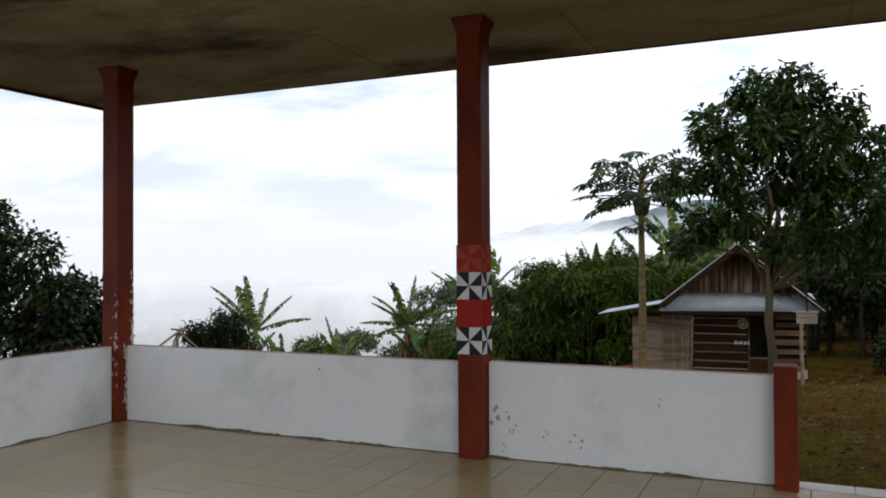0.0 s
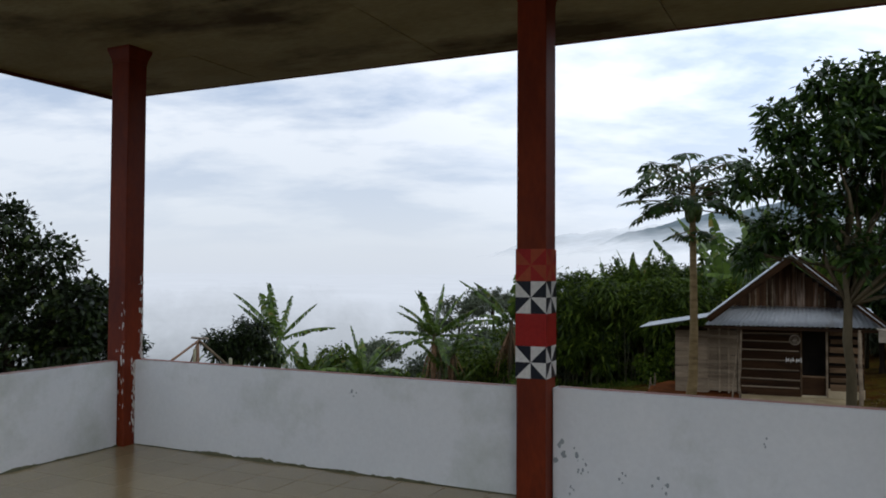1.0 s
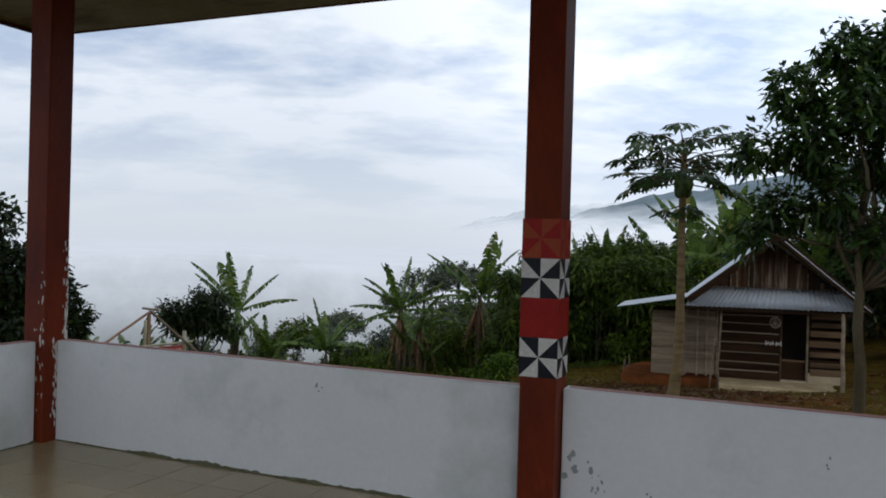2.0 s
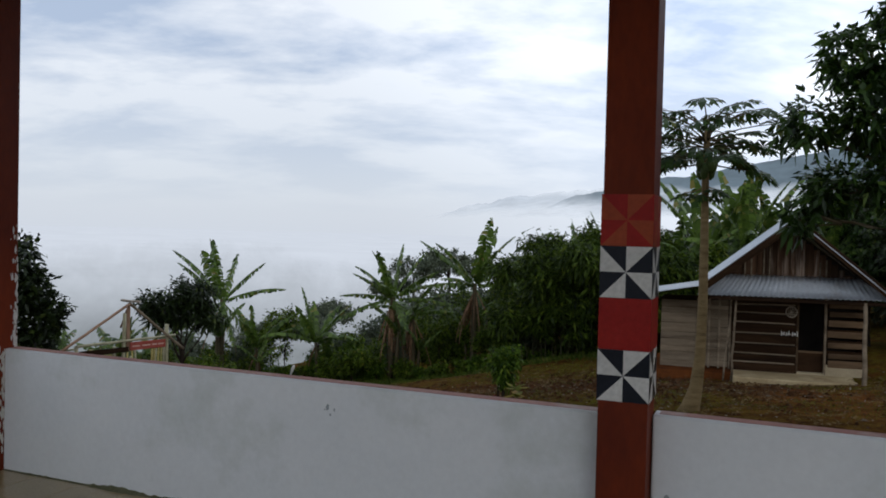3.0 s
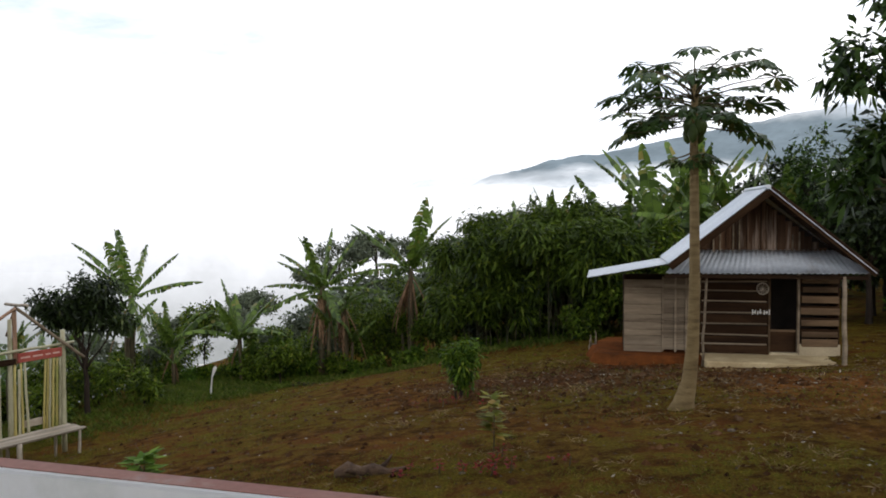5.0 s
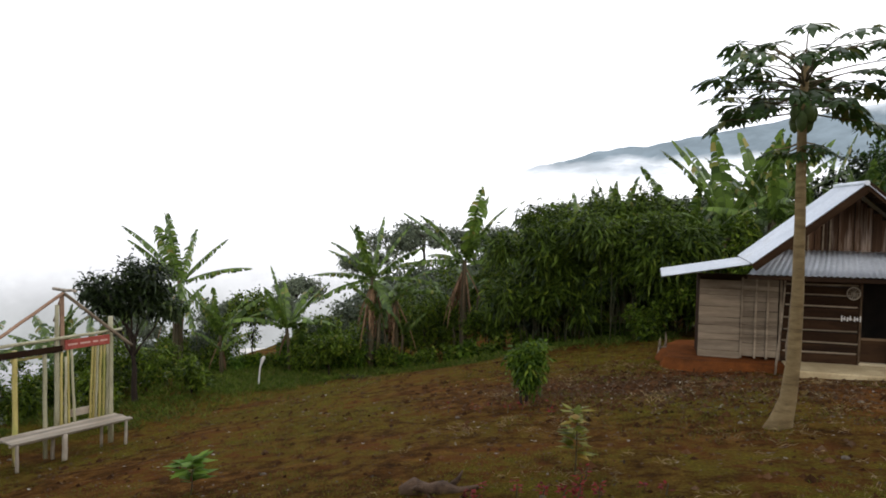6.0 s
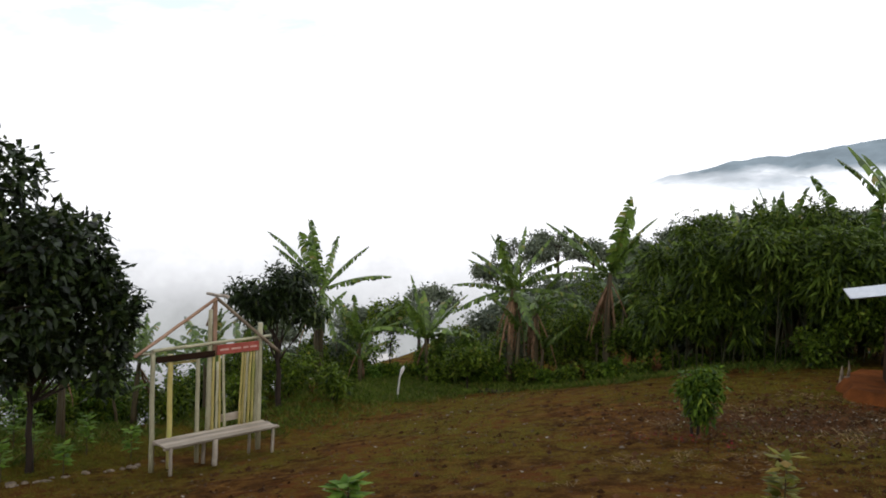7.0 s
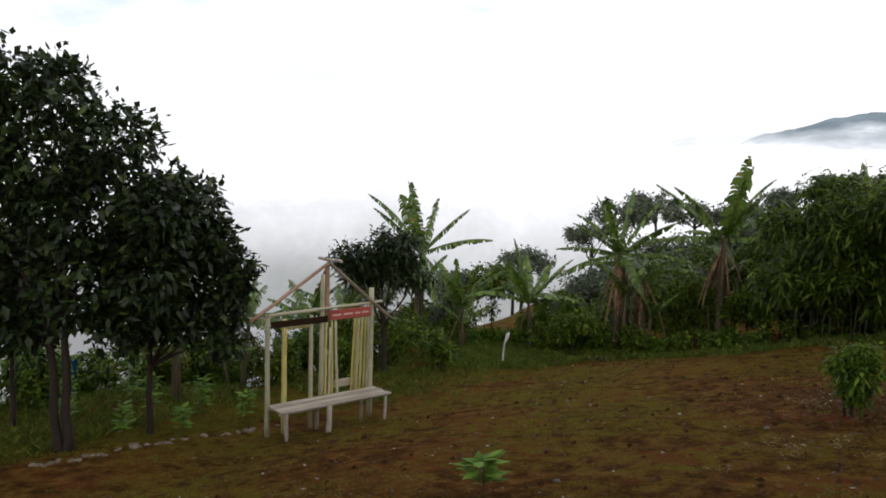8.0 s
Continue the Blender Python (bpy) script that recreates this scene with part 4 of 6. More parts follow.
part("side_rail", rod((0.0, YB + 0.02, 2.20), (-0.05, YB + 1.1, 2.05), 0.028, 0.026, 7, 0.006, 5, 7), M_BAMBOO_P, shelter)

# ---- plants ----


def crown_leaves(name, blobs, clusters, per, size, mat, seed, shell=0.45, aspect=0.42, droop=0.25, flat=1.0, up=0.15):
    """A crown of leaf clusters spread through uneven blobs (x, y, z, radius), thicker towards their skins."""
    rs = np.random.RandomState(seed)
    w = np.array([b_[3] ** 2 for b_ in blobs]); w /= w.sum()
    pick = rs.choice(len(blobs), clusters, p=w)
    B = np.array(blobs)[pick]
    d = unit(rs.normal(size=(clusters, 3)))
    r = (shell + (1 - shell) * rs.rand(clusters)) * (0.86 + 0.24 * rs.rand(clusters))
    cen = B[:, :3] + d * (B[:, 3] * r)[:, None] * np.array([1, 1, flat])
    out = unit(d + 0.35 * rs.normal(size=d.shape) + np.array([0, 0, up]))
    cen, out = np.repeat(cen, per, 0), np.repeat(out, per, 0)
    n = len(cen)
    way = unit(out * 0.75 + rs.normal(size=(n, 3)) * 0.75)
    pos = cen + rs.normal(size=(n, 3)) * size * 0.45
    side = unit(np.cross(way, unit(rs.normal(size=(n, 3)) * 0.6 + np.array([0, 0, 1.0]))))
    ln = size * rs.uniform(0.6, 1.25, n)
    return leaf_mesh(name, pos, way, side, ln, ln * aspect * rs.uniform(0.8, 1.2, n), mat, 0.16, droop)


def limb_path(p, q, rnd, n=6, sag=0.1, jit=0.05):
    p, q = Vector(p), Vector(q)
    L = (q - p).length
    return [p.lerp(q, i / n) + Vector((rnd.uniform(-1, 1), rnd.uniform(-1, 1), 0)) * L * jit * (0 < i < n) + Vector((0, 0, sag * L * math.sin(math.pi * i / n) * 0.3)) for i in range(n + 1)]


def broadleaf(name, x, y, trunk_h, r, blobs, clusters, per, size, mat, label, category="tree", seed=1, lean=(0, 0), group="", stems=1, bark=M_BARK, **kw):
    rnd = random.Random(seed)
    ob = thing(name, pose(x, y, ground_z(x, y) - 0.05), label, category, group)
    bm = bmesh.new()
    for s in range(stems):
        ox, oy = (rnd.uniform(-0.2, 0.2), rnd.uniform(-0.2, 0.2)) if s else (0, 0)
        top = (lean[0] + ox * 2, lean[1] + oy * 2, trunk_h)
        pth = limb_path((ox, oy, -0.1), top, rnd, 7, 0, 0.012)
        tube(bm, pth, [r * (1.35 if i == 0 else 1.0 - 0.45 * i / 7) for i in range(8)], 9)
        for bx, by, bz, br in blobs:
            if bz < trunk_h * 0.5:
                continue
            st = Vector(pth[-1 - rnd.randrange(3)])
            tube(bm, limb_path(st, (bx, by, bz), rnd, 5), [r * 0.45 * (1 - 0.8 * i / 5) for i in range(6)], 6)
            for _ in range(4):
                e = Vector((bx, by, bz)) + Vector([rnd.gauss(0, 1) for _ in range(3)]).normalized() * br * 0.75
                tube(bm, limb_path(Vector((bx, by, bz)).lerp(st, 0.35), e, rnd, 3), [r * 0.2, r * 0.15, r * 0.1, r * 0.04], 5)
    part("trunk", bm, bark, ob)
    c = new("crown", crown_leaves("crown", blobs, clusters, per, size, mat, seed, **kw))
    c.parent = ob
    return ob


def blob_cloud(cx, cy, cz, rx, ry, rz, n, r0, r1, seed):
    """Uneven round masses that fill an ellipsoid."""
    rnd = random.Random(seed)
    out = []
    for k in range(n):
        while True:
            p = [rnd.uniform(-1, 1) for _ in range(3)]
            if 0.1 < sum(c * c for c in p) < 1:
                break
        out.append((cx + p[0] * rx, cy + p[1] * ry, cz + p[2] * rz, rnd.uniform(r0, r1)))
    return out


def banana_leaf(L, w, pitch, bend, rnd, tatter, limp=1.0):
    """One arching leaf: midrib and a blade torn into flaps. It leaves the origin along +x, lifted by pitch degrees."""
    bm = bmesh.new()
    n = 40
    pts, a, p = [], radians(pitch), Vector((0, 0, 0))
    for i in range(n + 1):
        pts.append(p.copy())
        p += Vector((math.cos(a), 0, math.sin(a))) * L / n
        a -= radians(bend) / n * (0.4 + 1.2 * i / n)
    tube(bm, pts, [0.024 * (1 - 0.85 * i / n) + 0.003 for i in range(n + 1)], 5)
    for s in (-1, 1):
        i = 3
        while i < n:
            torn = rnd.random() < tatter
            k = min(rnd.choice((1, 1, 2)) if torn else rnd.choice((2, 3, 4)), n - i)
            hang = limp * (rnd.uniform(0.35, 0.65) + (rnd.uniform(0.1, 0.75) if torn else 0))
            lead = rnd.uniform(0.2, 1.6) * L / n
            long = rnd.uniform(0.78, 1.08)
            prev = None
            for j in range(k + 1):
                f = i + j - (0.06 if j == k else 0)
                q = pts[int(f)].lerp(pts[min(int(f) + 1, n)], f - int(f))
                t = f / n
                ww = w * long * max(math.sin(math.pi * min(0.10 + t * 0.90, 1.0)), 0.02) ** 0.5 * rnd.uniform(0.94, 1.05)
                d = (pts[min(int(f) + 1, n)] - pts[max(int(f) - 1, 0)]).normalized()
                # each flap leaves the rib sideways and then hangs
                mid = Vector((0, s * ww * 0.52 * math.cos(hang * 0.5), -ww * 0.5 * math.sin(hang * 0.5))) + d * lead * 0.6
                tip = mid + Vector((0, s * ww * 0.52 * math.cos(hang * 1.4), -ww * 0.55 * math.sin(hang * 1.4))) + d * lead * 0.4
                row = [bm.verts.new(q), bm.verts.new(q + mid), bm.verts.new(q + tip)]
                if prev:
                    for u in (0, 1):
                        bm.faces.new((prev[u], row[u], row[u + 1], prev[u + 1])).smooth = True
                prev = row
            i += k
    return bm


def banana(x, y, h, seed, nleaf=9, lo=20, hi=85, label="", tatter=0.8, bend=(22, 65), dead=6, leaf=1.75, z=None, group="banana plants", fan=None):
    """h: height of the stem where the leaves spring."""
    rnd = random.Random(seed)
    ob = thing("banana_plant", pose(x, y, (ground_z(x, y) if z is None else z) - 0.05), label or "banana plant with torn green leaves and a dry brown skirt", "banana plant", group)
    lean = Vector((rnd.uniform(-0.15, 0.15), rnd.uniform(-0.15, 0.15), 0))
    n = 6
    part("stem", tube(bmesh.new(), [lean * (i / n) ** 1.5 + Vector((0, 0, h * i / n - (0.1 if i == 0 else 0))) for i in range(n + 1)],
                      [(0.15 - 0.07 * i / n) * min(1.0, h / 3.0) for i in range(n + 1)], 10), M_STEM, ob)
    top = lean + Vector((0, 0, h - 0.1))
    for k in range(2 if h > 2.8 else 1):
        a, d, hh = rnd.uniform(0, 6.28), rnd.uniform(0.25, 0.5), h * rnd.uniform(0.45, 0.85)
        bx, by = d * math.cos(a), d * math.sin(a)
        part("stem", tube(bmesh.new(), [(bx, by, -0.1), (bx * 1.1, by * 1.1, hh * 0.5), (bx * 1.3, by * 1.3, hh)], [0.085 * min(1.0, h / 3.0), 0.065 * min(1.0, h / 3.0), 0.03], 9), M_STEM, ob)
        for _ in range(3):
            bm = banana_leaf(leaf * rnd.uniform(0.55, 0.8), 0.17 * leaf / 1.75, rnd.uniform(35, 80), rnd.uniform(20, 60), rnd, tatter)
            part("leaf", bm, L_BANANA, ob, at=Matrix.Translation((bx * 1.3, by * 1.3, hh - 0.05)) @ pose(0, 0, 0, 0, 0, rnd.uniform(0, 360)))
    for k in range(nleaf):
        if fan and k < len(fan):
            az, pit = fan[k % len(fan)]
            az, pit = az + rnd.uniform(-5, 5), pit + rnd.uniform(-3, 3)
        else:
            az, pit = 360 * k * 0.382 + rnd.uniform(-20, 20), rnd.uniform(lo, hi)
        L = leaf * rnd.uniform(0.8, 1.15)
        bm = banana_leaf(L, rnd.uniform(0.15, 0.21) * leaf / 1.75 * (1.3 if fan and pit > 78 else 1.0), pit, rnd.uniform(*bend) if pit < 75 else rnd.uniform(4, 14), rnd, tatter, 0.55 if pit > 78 else 1.0)
        part("leaf", bm, L_BANANA, ob, at=Matrix.Translation(top) @ pose(0, 0, 0, rnd.uniform(-25, 25), 0, az))
    for k in range(dead):
        bm = banana_leaf(rnd.uniform(0.4, 0.95) * min(h, 2.9), rnd.uniform(0.04, 0.10), rnd.uniform(-84, -58), 24, rnd, 0.9)
        part("dry_leaf", bm, M_DRYLEAF, ob, at=Matrix.Translation(top - Vector((0, 0, 0.12 + 0.1 * rnd.random()))) @ pose(0, 0, 0, 0, 0, rnd.uniform(0, 360)), label="dry brown hanging leaf")
    return ob


# big dark trees beside the bench shelter
broadleaf("tree", -18.9, 13.6, 3.0, 0.095,
          [(0.0, 0.0, 6.5, 0.75), (-0.9, -0.4, 6.7, 0.7), (0.8, 0.55, 5.6, 0.8), (-0.3, 0.0, 5.3, 1.1), (-1.7, -1.0, 5.6, 1.2), (0.3, 0.3, 4.3, 1.1), (1.35, 0.95, 4.5, 0.8),
           (-1.2, -0.7, 4.2, 1.2), (-2.4, -1.6, 4.2, 1.2), (0.1, 0.2, 3.1, 1.0), (1.2, 0.9, 3.4, 0.8), (-1.6, -1.0, 3.0, 1.1), (0.8, 0.6, 2.5, 0.6), (-0.6, -0.4, 2.3, 0.6), (-2.8, -1.9, 2.9, 1.0)],
          2150, 9, 0.21, L_TREE, "tall dark-leaved tree with dense crown beside the bench", seed=31, stems=2, aspect=0.5)
broadleaf("tree", -18.6, 15.1, 2.0, 0.075,
          [(0.2, 0.2, 4.5, 0.55), (0.7, 0.6, 3.8, 0.65), (0.0, 0.1, 3.4, 0.9), (1.2, 0.9, 3.0, 0.5), (0.5, 0.5, 2.5, 0.7), (-0.4, 0, 2.4, 0.7), (1.15, 0.85, 2.0, 0.38), (-0.1, 0.0, 4.0, 0.7), (1.2, 0.9, 2.5, 0.3), (0.75, 0.55, 4.6, 0.5), (1.0, 0.7, 3.8, 0.5), (1.4, 1.0, 3.35, 0.36)],
          1150, 9, 0.20, L_TREE, "slender dark-leaved tree with drooping branches", seed=32, aspect=0.5)
broadleaf("tree", -21.0, 13.7, 2.2, 0.06, blob_cloud(0, 0, 2.9, 0.8, 0.8, 0.7, 6, 0.5, 0.8, 4), 700, 8, 0.2, L_SHRUB, "thin young tree with lighter leaves", seed=33)

# broad tree in front of the hut
broadleaf("tree", 0.07, 12.84, 3.3, 0.085,
          [(-0.23, 0.10, 5.45, 0.34), (0.40, 0.10, 5.50, 0.38), (-0.83, 0.00, 4.94, 0.38), (0.11, 0.30, 4.98, 0.48), (-0.06, -0.40, 4.68, 0.37), (0.98, 0.20, 5.10, 0.40), (1.37, 0.30, 4.56, 0.40), (0.71, -0.30, 4.56, 0.40),
           (-0.61, -0.20, 4.26, 0.45), (0.27, 0.40, 4.08, 0.48), (0.77, 0.10, 3.90, 0.45), (-1.27, -0.10, 4.14, 0.29), (1.48, 0.20, 3.84, 0.45), (-0.34, 0.00, 3.55, 0.38), (0.88, 0.00, 3.25, 0.38), (1.59, 0.10, 3.10, 0.34),
           (-1.00, 0.20, 3.40, 0.29), (-1.32, 0.10, 3.05, 0.21), (0.27, -0.20, 3.05, 0.25), (1.87, 0.40, 3.50, 0.36), (2.03, 0.20, 2.75, 0.30), (1.26, 0.50, 2.75, 0.25)],
          1650, 9, 0.165, L_MANGO, "broad green tree with a slim trunk before the hut", seed=34, shell=0.5, aspect=0.38, droop=0.4, bark=M_TRUNK)
# small dark tree by the shelter, in front of the tall banana
broadleaf("tree", -18.8, 22.6, 1.9, 0.09, [(0, 0, 3.55, 0.5), (-0.6, -0.3, 3.2, 0.4), (0.45, 0.25, 3.5, 0.5), (-1.05, -0.5, 3.3, 0.28), (0.25, 0.1, 3.0, 0.5), (-0.3, -0.1, 2.9, 0.42), (0.75, 0.4, 2.8, 0.35), (-0.7, -0.4, 2.85, 0.25)],
          520, 9, 0.24, L_TREE, "small round dark-leaved tree", seed=35, droop=0.45, aspect=0.3)

# papaya tree
PX, PY = -2.72, 16.98
papaya = thing("papaya_tree", pose(PX, PY, ground_z(PX, PY) - 0.05), "tall papaya tree with a bare ringed trunk and lobed leaves", "papaya tree")
PH = 5.06
trunk_pts = [(-0.12, -0.02, -0.15), (-0.08, 0, 0.12), (0.0, 0.0, 0.45), (0.05, 0.02, 1.0), (0.07, 0.05, 1.9), (0.06, 0.08, 3.0), (0.04, 0.12, 4.2), (0.05, 0.14, PH)]
part("trunk", tube(bmesh.new(), trunk_pts, [0.28, 0.16, 0.115, 0.095, 0.083, 0.072, 0.063, 0.055], 12), M_PAPAYA, papaya)
rnd = random.Random(51)


def papaya_leaf(pet, size, rnd, pitch):
    bm = bmesh.new()
    a = radians(pitch)
    pts = [Vector((pet * t * math.cos(a * (1 - 0.35 * t)), 0, pet * t * math.sin(a * (1 - 0.5 * t)))) for t in (0, 0.25, 0.5, 0.75, 1.0)]
    tube(bm, pts, [0.016, 0.014, 0.012, 0.010, 0.008], 5, mat=1)
    hub = pts[-1]
    dip = rnd.uniform(0.15, 0.9)

    def spear(base, t, L, w):
        d = Vector((math.cos(t), math.sin(t), -dip * (0.4 + 0.6 * max(math.cos(t), 0)))).normalized()
        s = Vector((-math.sin(t), math.cos(t), 0))
        mid = base + d * L * 0.55 + Vector((0, 0, 0.04 * L))
        tip = base + d * L + Vector((0, 0, -0.12 * L))
        v = [bm.verts.new(c) for c in (base, mid + s * w, mid, mid - s * w, tip)]
        for f in ((0, 1, 2), (0, 2, 3), (1, 4, 2), (2, 4, 3)):
            bm.faces.new([v[q] for q in f]).material_index = 0
        return base + d * L * 0.5

    for k in range(7):
        t = radians(-132 + 44 * k)
        L = size * (1.05 - 0.30 * abs(k - 3) / 3) * rnd.uniform(0.85, 1.1)
        m0 = spear(hub, t, L, L * 0.17)
        for sg in (-1, 1):
            spear(m0, t + sg * radians(rnd.uniform(32, 48)), L * rnd.uniform(0.40, 0.56), L * 0.10)
    return bm


for k in range(46):
    f = (k / 45) ** 0.9
    pitch = 58 - 66 * f + rnd.uniform(-16, 16)
    bm = papaya_leaf(rnd.uniform(0.62, 1.22) * (0.72 + 0.42 * math.sin(math.pi * min(f + 0.2, 1))), rnd.uniform(0.32, 0.46), rnd, pitch)
    part("leaf", bm, [L_PAPAYA, M_STEM], papaya, at=Matrix.Translation((0.05, 0.14, PH - 0.02 - 0.55 * f)) @ pose(0, 0, 0, rnd.uniform(-25, 25), 0, k * 137.5 + rnd.uniform(-30, 30)))
for k in range(6):
    bm = papaya_leaf(rnd.uniform(0.2, 0.4), rnd.uniform(0.26, 0.36), rnd, -35)
    part("leaf", bm, [L_PAPAYA, M_PAPAYA], papaya, at=Matrix.Translation((0.05, 0.13, PH - 1.0 - 0.2 * rnd.random())) @ pose(0, 0, 0, 0, 0, k * 65))
# long leaves that reach out and hang on one side
for az, pet, pitch, z in ((188, 1.15, 20, 0.35), (204, 1.15, 2, 0.48), (172, 1.05, -10, 0.62), (222, 1.1, 26, 0.25), (20, 1.0, -14, 0.62)):
    part("leaf", papaya_leaf(pet, 0.44, rnd, pitch), [L_PAPAYA, M_STEM], papaya, at=Matrix.Translation((0.05, 0.14, PH - z)) @ pose(0, 0, 0, rnd.uniform(-15, 15), 0, az))
M_FRUIT = surface("papaya_skin", (0.05, 0.085, 0.022), (0.09, 0.13, 0.035), None, 5, 30, 0.4)
for k in range(7):
    a = k * 2 * math.pi / 7
    bm = bmesh.new()
    tube(bm, [(0, 0, 0.12), (0, 0, 0.08), (0, 0, -0.02), (0, 0, -0.13), (0, 0, -0.18)], [0.014, 0.05, 0.085, 0.06, 0.008], 9)
    part("fruit", bm, M_FRUIT, papaya, at=Matrix.Translation((0.05 + 0.11 * math.cos(a), 0.14 + 0.11 * math.sin(a), PH - 0.62 - 0.12 * (k % 2))))

# bananas along the edge of the field
banana(-21.4, 27.9, 3.35, 61, 12, fan=[(217, 52), (214, 64), (205, 78), (95, 85), (37, 50), (38, 26), (304, 84), (127, 62), (250, -20), (37, -48), (217, -42), (330, -30)], label="tall banana plant with torn leaves against the fog", tatter=0.85, leaf=2.6, dead=5, bend=(16, 38))
banana(-15.6, 31.1, 3.5, 62, 14, fan=[(208, 40), (212, 74), (206, 16), (28, 66), (60, 78), (120, 80), (300, 70), (210, 58), (30, 30), (290, 30), (205, -8), (30, 5), (300, -20)], label="leafy banana plant with brown hanging leaves", leaf=2.3, dead=18, bend=(15, 40))
banana(-14.9, 31.8, 2.9, 63, 11, lo=10, hi=70, leaf=1.9, dead=8)
banana(-12.5, 32.4, 3.75, 64, 11, fan=[(210, 64), (205, 46), (120, 77), (28, 66), (28, 40), (300, 82), (215, 12), (30, 8), (300, 45), (255, 20)], label="banana plant with a bright green heart leaf and dry skirt", leaf=2.5, dead=18, bend=(14, 36))
banana(-19.6, 27.8, 1.5, 65, 11, lo=25, hi=80, leaf=1.8, dead=4)
banana(-17.6, 28.9, 1.7, 66, 12, lo=30, hi=85, leaf=2.0, dead=2, label="young banana plant with broad pale green leaves", tatter=0.5)
banana(-21.3, 22.4, 1.6, 67, 10, lo=20, hi=80, leaf=1.9, dead=2)
banana(-21.0, 19.6, 1.8, 68, 10, lo=10, hi=70, leaf=1.7, dead=2)
banana(-20.6, 17.2, 1.8, 59, 10, lo=15, hi=75, leaf=1.7, dead=2)
banana(-22.0, 24.6, 1.5, 58, 10, lo=15, hi=80, leaf=1.8, dead=2)
banana(-6.6, 30.5, 3.1, 69, 11, lo=35, hi=86, leaf=1.7, dead=3)
banana(-5.2, 31.2, 2.9, 70, 11, lo=25, hi=80, leaf=1.7, dead=3)
banana(-3.5, 31.0, 3.2, 71, 10, lo=48, hi=86, leaf=2.9, tatter=0.6, bend=(15, 45), dead=6, label="large banana plant behind the hut roof")
banana(-2.2, 32.5, 3.3, 72, 10, lo=48, hi=86, leaf=2.9, tatter=0.6, bend=(15, 45), dead=6, label="large banana plant behind the hut roof")
banana(-0.9, 32.2, 3.2, 73, 10, lo=45, hi=82, leaf=2.8, tatter=0.6, bend=(15, 45), dead=4)
banana(0.8, 33.4, 3.1, 74, 12, lo=20, hi=70, leaf=2.3, dead=3)
banana(-4.7, 32.0, 2.8, 75, 9, lo=45, hi=84, leaf=2.6, tatter=0.6, bend=(15, 45), dead=4)


for k, (x, y, h) in enumerate(((-9.5, 31.4, 2.9), (-8.3, 31.6, 3.2), (-7.0, 31.8, 3.4))):
    banana(x, y, h, 53 + k, 8, lo=50, hi=86, leaf=2.0, dead=3, bend=(15, 45))
banana(-4.0, 30.2, 2.8, 76, 11, lo=25, hi=80, leaf=2.0, dead=3)
banana(-2.4, 30.4, 3.3, 77, 12, lo=25, hi=84, leaf=2.4, dead=3)
banana(0.2, 31.0, 3.0, 78, 12, lo=20, hi=80, leaf=2.3, dead=3)


M_CANE = surface("thicket_cane", (0.025, 0.028, 0.012), (0.085, 0.080, 0.04), (0.20, 0.18, 0.12), 2.5, 20, 0.6, stretch=(2, 2, 0.3))


def bamboo(x, y, h, w, seed, clusters=1200):
    """A leafy thicket: thin leaning canes and long narrow hanging leaves."""
    rnd = random.Random(seed)
    ob = thing("bamboo_clump", pose(x, y, ground_z(x, y) - 0.05), "dense thicket of thin leafy bamboo", "bamboo", "bamboo thicket")
    for k in range(9):
        bx, by, tx, ty = [rnd.gauss(0, w * s) for s in (0.38, 0.30, 0.5, 0.35)]
        hh = h * rnd.uniform(0.7, 1.0)
        pts = [(bx + tx * t ** 2, by + (ty - 0.5) * t ** 2, hh * (t - 0.12 * t ** 4)) for t in (0, 0.2, 0.4, 0.6, 0.8, 1.0)]
        part("cane", tube(bmesh.new(), pts, [0.020 - 0.0028 * i for i in range(6)], 6), M_CANE, ob)
    # the leafy tops arch out over the dark canes
    blobs = []
    for _ in range(20):
        f = rnd.uniform(0.36, 0.97) ** 0.8
        blobs.append((rnd.gauss(0, w * 0.45), rnd.gauss(0, w * 0.30) - 0.75 * f, h * f, rnd.uniform(0.25, 0.55)))
    c = new("foliage", crown_leaves("foliage", blobs, clusters, 9, 0.29, L_BAMBOO, seed, shell=0.35, aspect=0.22, droop=0.42, up=0.05))
    c.parent = ob
    return ob


for k, (x, y, h) in enumerate(((-9.2, 29.8, 3.5), (-8.7, 30.4, 4.35), (-8.1, 29.9, 3.8), (-7.3, 30.9, 4.4), (-6.6, 29.4, 3.5), (-6.0, 31.4, 4.3), (-5.4, 29.2, 3.4))):
    bamboo(x, y, h, 1.25, 80 + k)


def shrub(x, y, w, h, seed, mat=L_SHRUB, size=0.14, clusters=260, label="leafy green shrub at the edge of the field", group="edge shrubs", **kw):
    blobs = blob_cloud(0, 0, h * 0.58, w * 0.55, w * 0.55, h * 0.36, 7, min(w, h) * 0.22, min(w, h) * 0.40, seed)
    return broadleaf("shrub", x, y, h * 0.45, 0.03, blobs, clusters, 8, size, mat, label, "shrub", seed, group=group, **kw)


rnd = random.Random(90)
